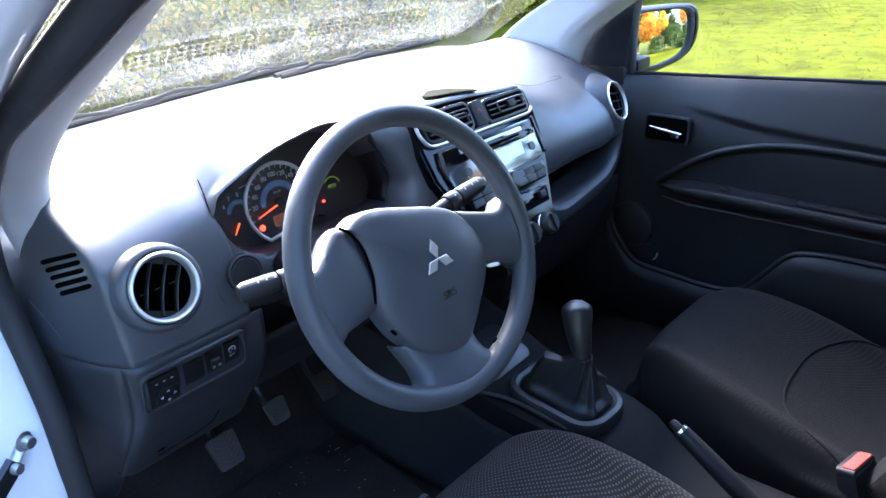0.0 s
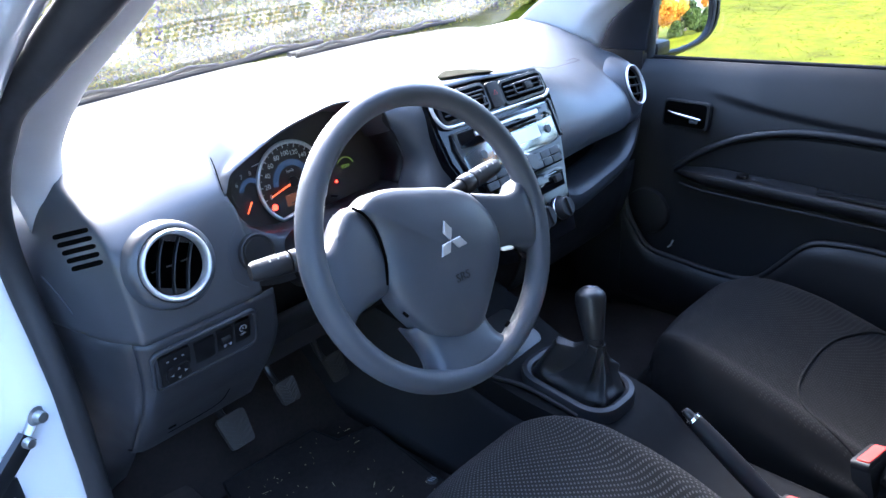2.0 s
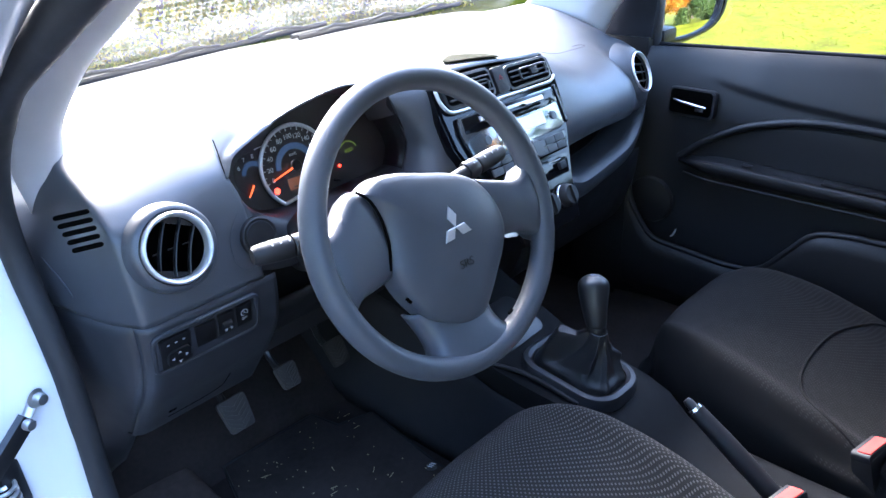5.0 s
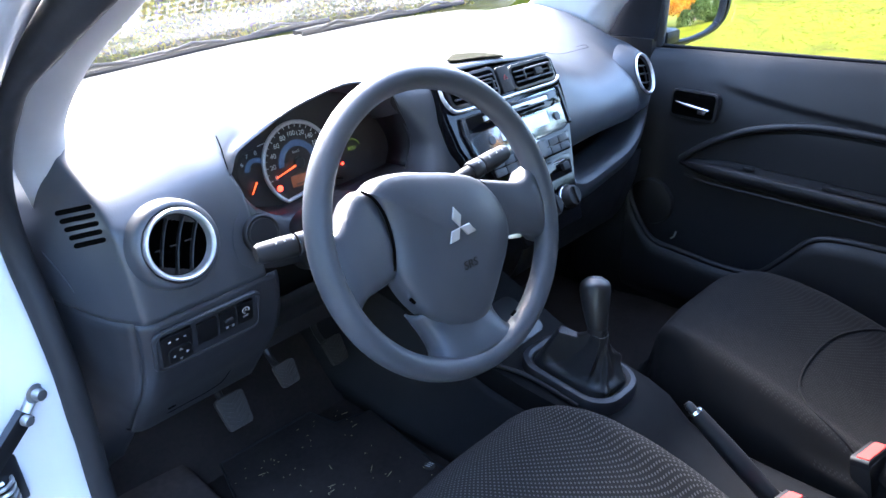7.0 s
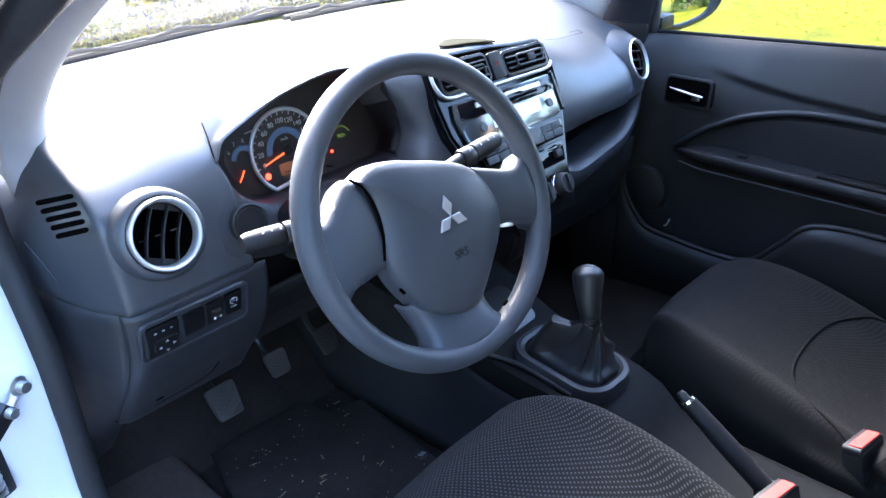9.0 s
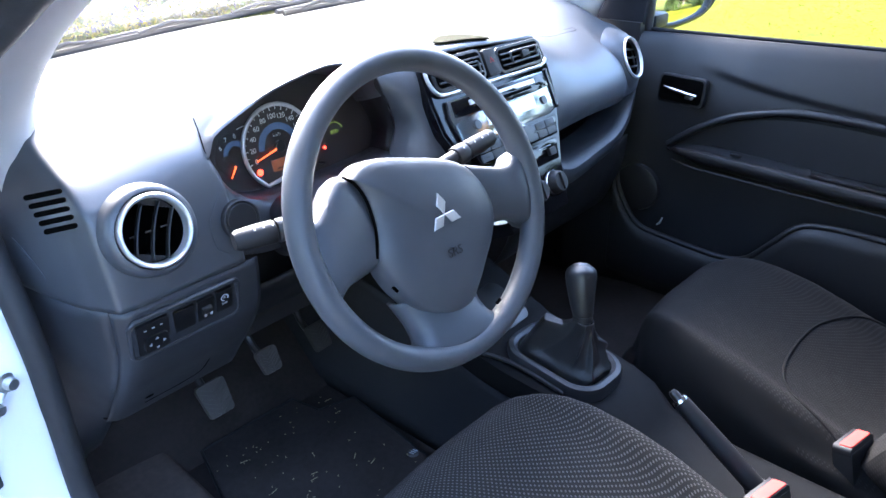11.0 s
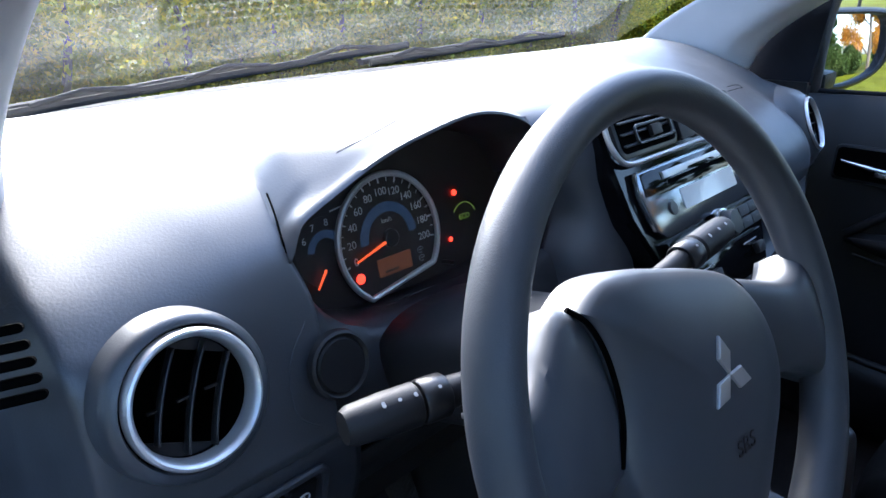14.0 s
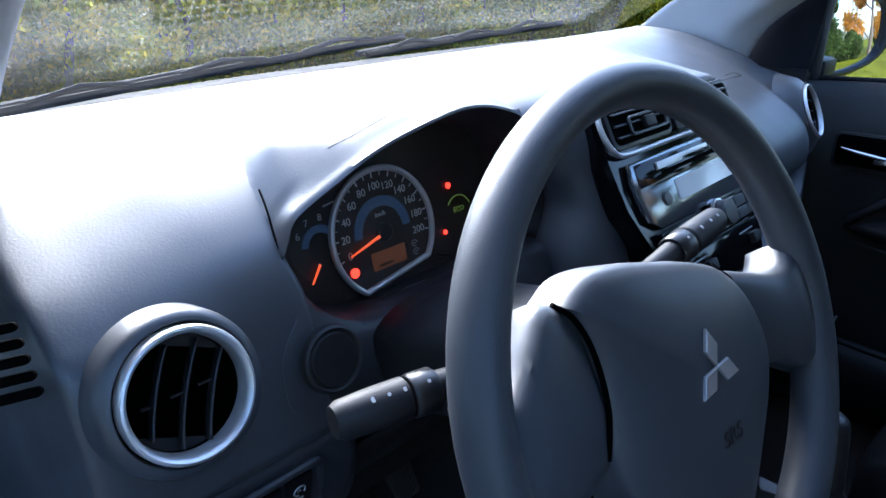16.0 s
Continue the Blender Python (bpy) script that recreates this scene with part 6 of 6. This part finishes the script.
# ---- outside: lawn, hedge, trees ----
def leaf_cloud(pts, size, seed, flat=0.5, facing=None):
    """Small bent leaves at the given points, each turned at random."""
    rng = np.random.RandomState(seed)
    n = len(pts)
    a = rng.normal(size=(n, 3))
    a /= np.linalg.norm(a, axis=1)[:, None]
    b_ = rng.normal(size=(n, 3))
    b_ -= a * (a * b_).sum(1)[:, None]
    b_ /= np.linalg.norm(b_, axis=1)[:, None]
    s = size * rng.uniform(0.6, 1.4, (n, 1))
    v = np.stack([pts - a * s, pts + b_ * s * flat, pts + a * s, pts - b_ * s * flat], 1).reshape(-1, 3)
    f = np.arange(4 * n).reshape(n, 4)
    me = bpy.data.meshes.new("leaves")
    me.from_pydata(v.tolist(), [], f.tolist())
    if facing is not None:
        # leaves take the soft shading of the clump that they clothe
        me.normals_split_custom_set_from_vertices(np.repeat(facing, 4, axis=0).tolist())
    return me


def mesh_part(name, me, mat, parent=None, label=""):
    me.name = name
    me.materials.append(mat)
    ob = new(name, me)
    ob.parent = parent
    return tagged(ob, label) if label else ob


rng = np.random.RandomState(7)
n = 60000
gx, gy = rng.uniform(2.2, 15, n), rng.uniform(-5, 9, n)
h = rng.uniform(0.004, 0.013, n)
w = 0.003 + 0.0008 * gx
th = rng.uniform(0, math.pi, n)
lx, ly = rng.normal(0, 0.024, n), rng.normal(0, 0.024, n)
turn = np.sign(np.cos(th) * ly - np.sin(th) * lx) * w
bx, by = turn * np.cos(th), turn * np.sin(th)
v = np.stack([np.stack([gx - bx, gy - by, 0.001 + 0 * h], 1), np.stack([gx + bx, gy + by, 0.001 + 0 * h], 1), np.stack([gx + lx, gy + ly, h], 1)], 1).reshape(-1, 3)
gm = bpy.data.meshes.new("grass")
gm.from_pydata(v.tolist(), [], np.arange(3 * n).reshape(n, 3).tolist())
gm.normals_split_custom_set_from_vertices([(0.0, 0.0, 1.0)] * (3 * n))
tagged(mesh_part("grass", gm, GRASS), "bright sunlit blades of lawn grass", "grass", kind="stuff")


def hedge(x0, x1, y, depth, height, n, seed, label, mat=HEDGE, size=0.09, step=1.0):
    """An uneven belt of bushes along x: clumps of leaves on stems, with gaps."""
    r = np.random.RandomState(seed)
    clumps = []
    for cx in np.arange(x0, x1, step):
        for k in range(4):
            clumps.append((cx + r.uniform(-0.6, 0.6), y + r.uniform(-0.5, 0.5) * depth, r.uniform(0.06, 0.85) * height, r.uniform(0.4, 0.9)))
    clumps = np.array(clumps)
    pick = clumps[r.randint(0, len(clumps), n)]
    d = r.normal(size=(n, 3))
    d /= np.linalg.norm(d, axis=1)[:, None]
    p = pick[:, :3] + d * pick[:, 3:] * (r.uniform(0.72, 1.05, (n, 1))) * (1, 1, 0.8)
    p[:, 2] = np.abs(p[:, 2])
    t = thing("hedge", label, "hedge", kind="stuff")
    soft = d * 0.6 + (0, 0.25, 0.75)
    soft /= np.linalg.norm(soft, axis=1)[:, None]
    mesh_part("foliage", leaf_cloud(p, size, seed, 0.5, soft), mat, t)
    core = []
    for cx in np.arange(x0, x1, step * 2):
        core.append(tube([(cx, y, 0), (cx + r.uniform(-.2, .2), y + r.uniform(-.2, .2), height * 0.4), (cx + r.uniform(-.4, .4), y, height * 0.85)], [0.05, 0.035, 0.012], 6, 8))
    part("stems", join(core), BARK, t)
    return t


hedge(-7, 18, 7.0, 1.2, 1.9, 140000, 3, "tall hedge with green and yellowing leaves ahead of the car", size=0.033, step=0.6)
hedge(-9, 22, 8.4, 1.0, 2.6, 85000, 5, "taller bushes behind the hedge", HEDGE, 0.056, 0.6)
hedge(-12, 26, 10.4, 1.0, 3.6, 34000, 8, "row of olive green trees behind the bushes", HEDGE, 0.13, 0.8)


def tree(x, y, height, spread, n, mat, seed, label):
    r = np.random.RandomState(seed)
    t = thing("tree", label, "tree")
    part("trunk", tube([(x, y, -0.1), (x + 0.1, y, height * 0.3), (x - 0.05, y + 0.1, height * 0.6), (x, y, height * 0.9)], [0.22, 0.17, 0.11, 0.03], 10, 14), BARK, t)
    limbs, clumps = [], []
    for k in range(14):
        a, z0 = r.uniform(0, 6.28), height * r.uniform(0.10, 0.75)
        ln = spread * r.uniform(0.5, 1.0) * (1.1 - z0 / height * 0.6)
        e = (x + ln * math.cos(a), y + ln * math.sin(a), z0 + ln * r.uniform(0.3, 0.7))
        limbs.append(tube([(x, y, z0), ((x + e[0]) / 2, (y + e[1]) / 2, z0 + ln * 0.35), e], [0.07, 0.05, 0.015], 6, 8))
        for q in (0.55, 0.8, 1.0):
            clumps.append((x + (e[0] - x) * q, y + (e[1] - y) * q, z0 + (e[2] - z0) * q, r.uniform(0.45, 0.9) * spread * 0.33))
    part("limbs", join(limbs), BARK, t)
    clumps = np.array(clumps)
    pick = clumps[r.randint(0, len(clumps), n)]
    d = r.normal(size=(n, 3))
    d /= np.linalg.norm(d, axis=1)[:, None]
    mesh_part("crown", leaf_cloud(pick[:, :3] + d * pick[:, 3:] * r.uniform(0.4, 1.05, (n, 1)), 0.10, seed), mat, t)
    return t


tree(4.4, -15.5, 6.0, 3.0, 30000, AUTUMN, 11, "tree with golden orange autumn leaves behind the car")
tree(13.2, -15.5, 6.5, 3.2, 30000, AUTUMN, 12, "tree with golden orange autumn leaves behind the car")
tree(9.5, -20.0, 5.5, 2.2, 14000, GREENLEAF, 13, "dark green tree across the lawn")
hedge(6.5, 11.5, -14.0, 1.0, 1.6, 22000, 9, "clipped dark green hedge across the lawn behind the car", GREENLEAF, 0.06)

# hedge carried on out of view, added to cut sky light from behind
hedge(-14, 4, -13.0, 1.5, 5.0, 30000, 21, "tall dark green hedge added behind the car to block sky light", GREENLEAF, 0.16)


def side_belt(x, y0, y1, height, n, seed):
    """An unseen belt of tall bushes across the drive, added to block sky light."""
    t = hedge(y0, y1, 0.0, 1.5, height, n, seed, "unseen tall bushes added beside the drive to block sky light", GREENLEAF, 0.16)
    t.matrix_world = Matrix.Translation((x, 0, 0)) @ Matrix.Rotation(radians(90), 4, "Z")
    return t


side_belt(-7.0, -14, 6, 9.5, 60000, 22)


def far_belt():
    """The line of trees across the lawn."""
    t = hedge(-26, 16, 0.0, 3.0, 12.0, 50000, 23, "far line of dark green trees across the lawn", GREENLEAF, 0.30)
    t.matrix_world = Matrix.Translation((23.0, 0, 0)) @ Matrix.Rotation(radians(90), 4, "Z")
    return t


far_belt()
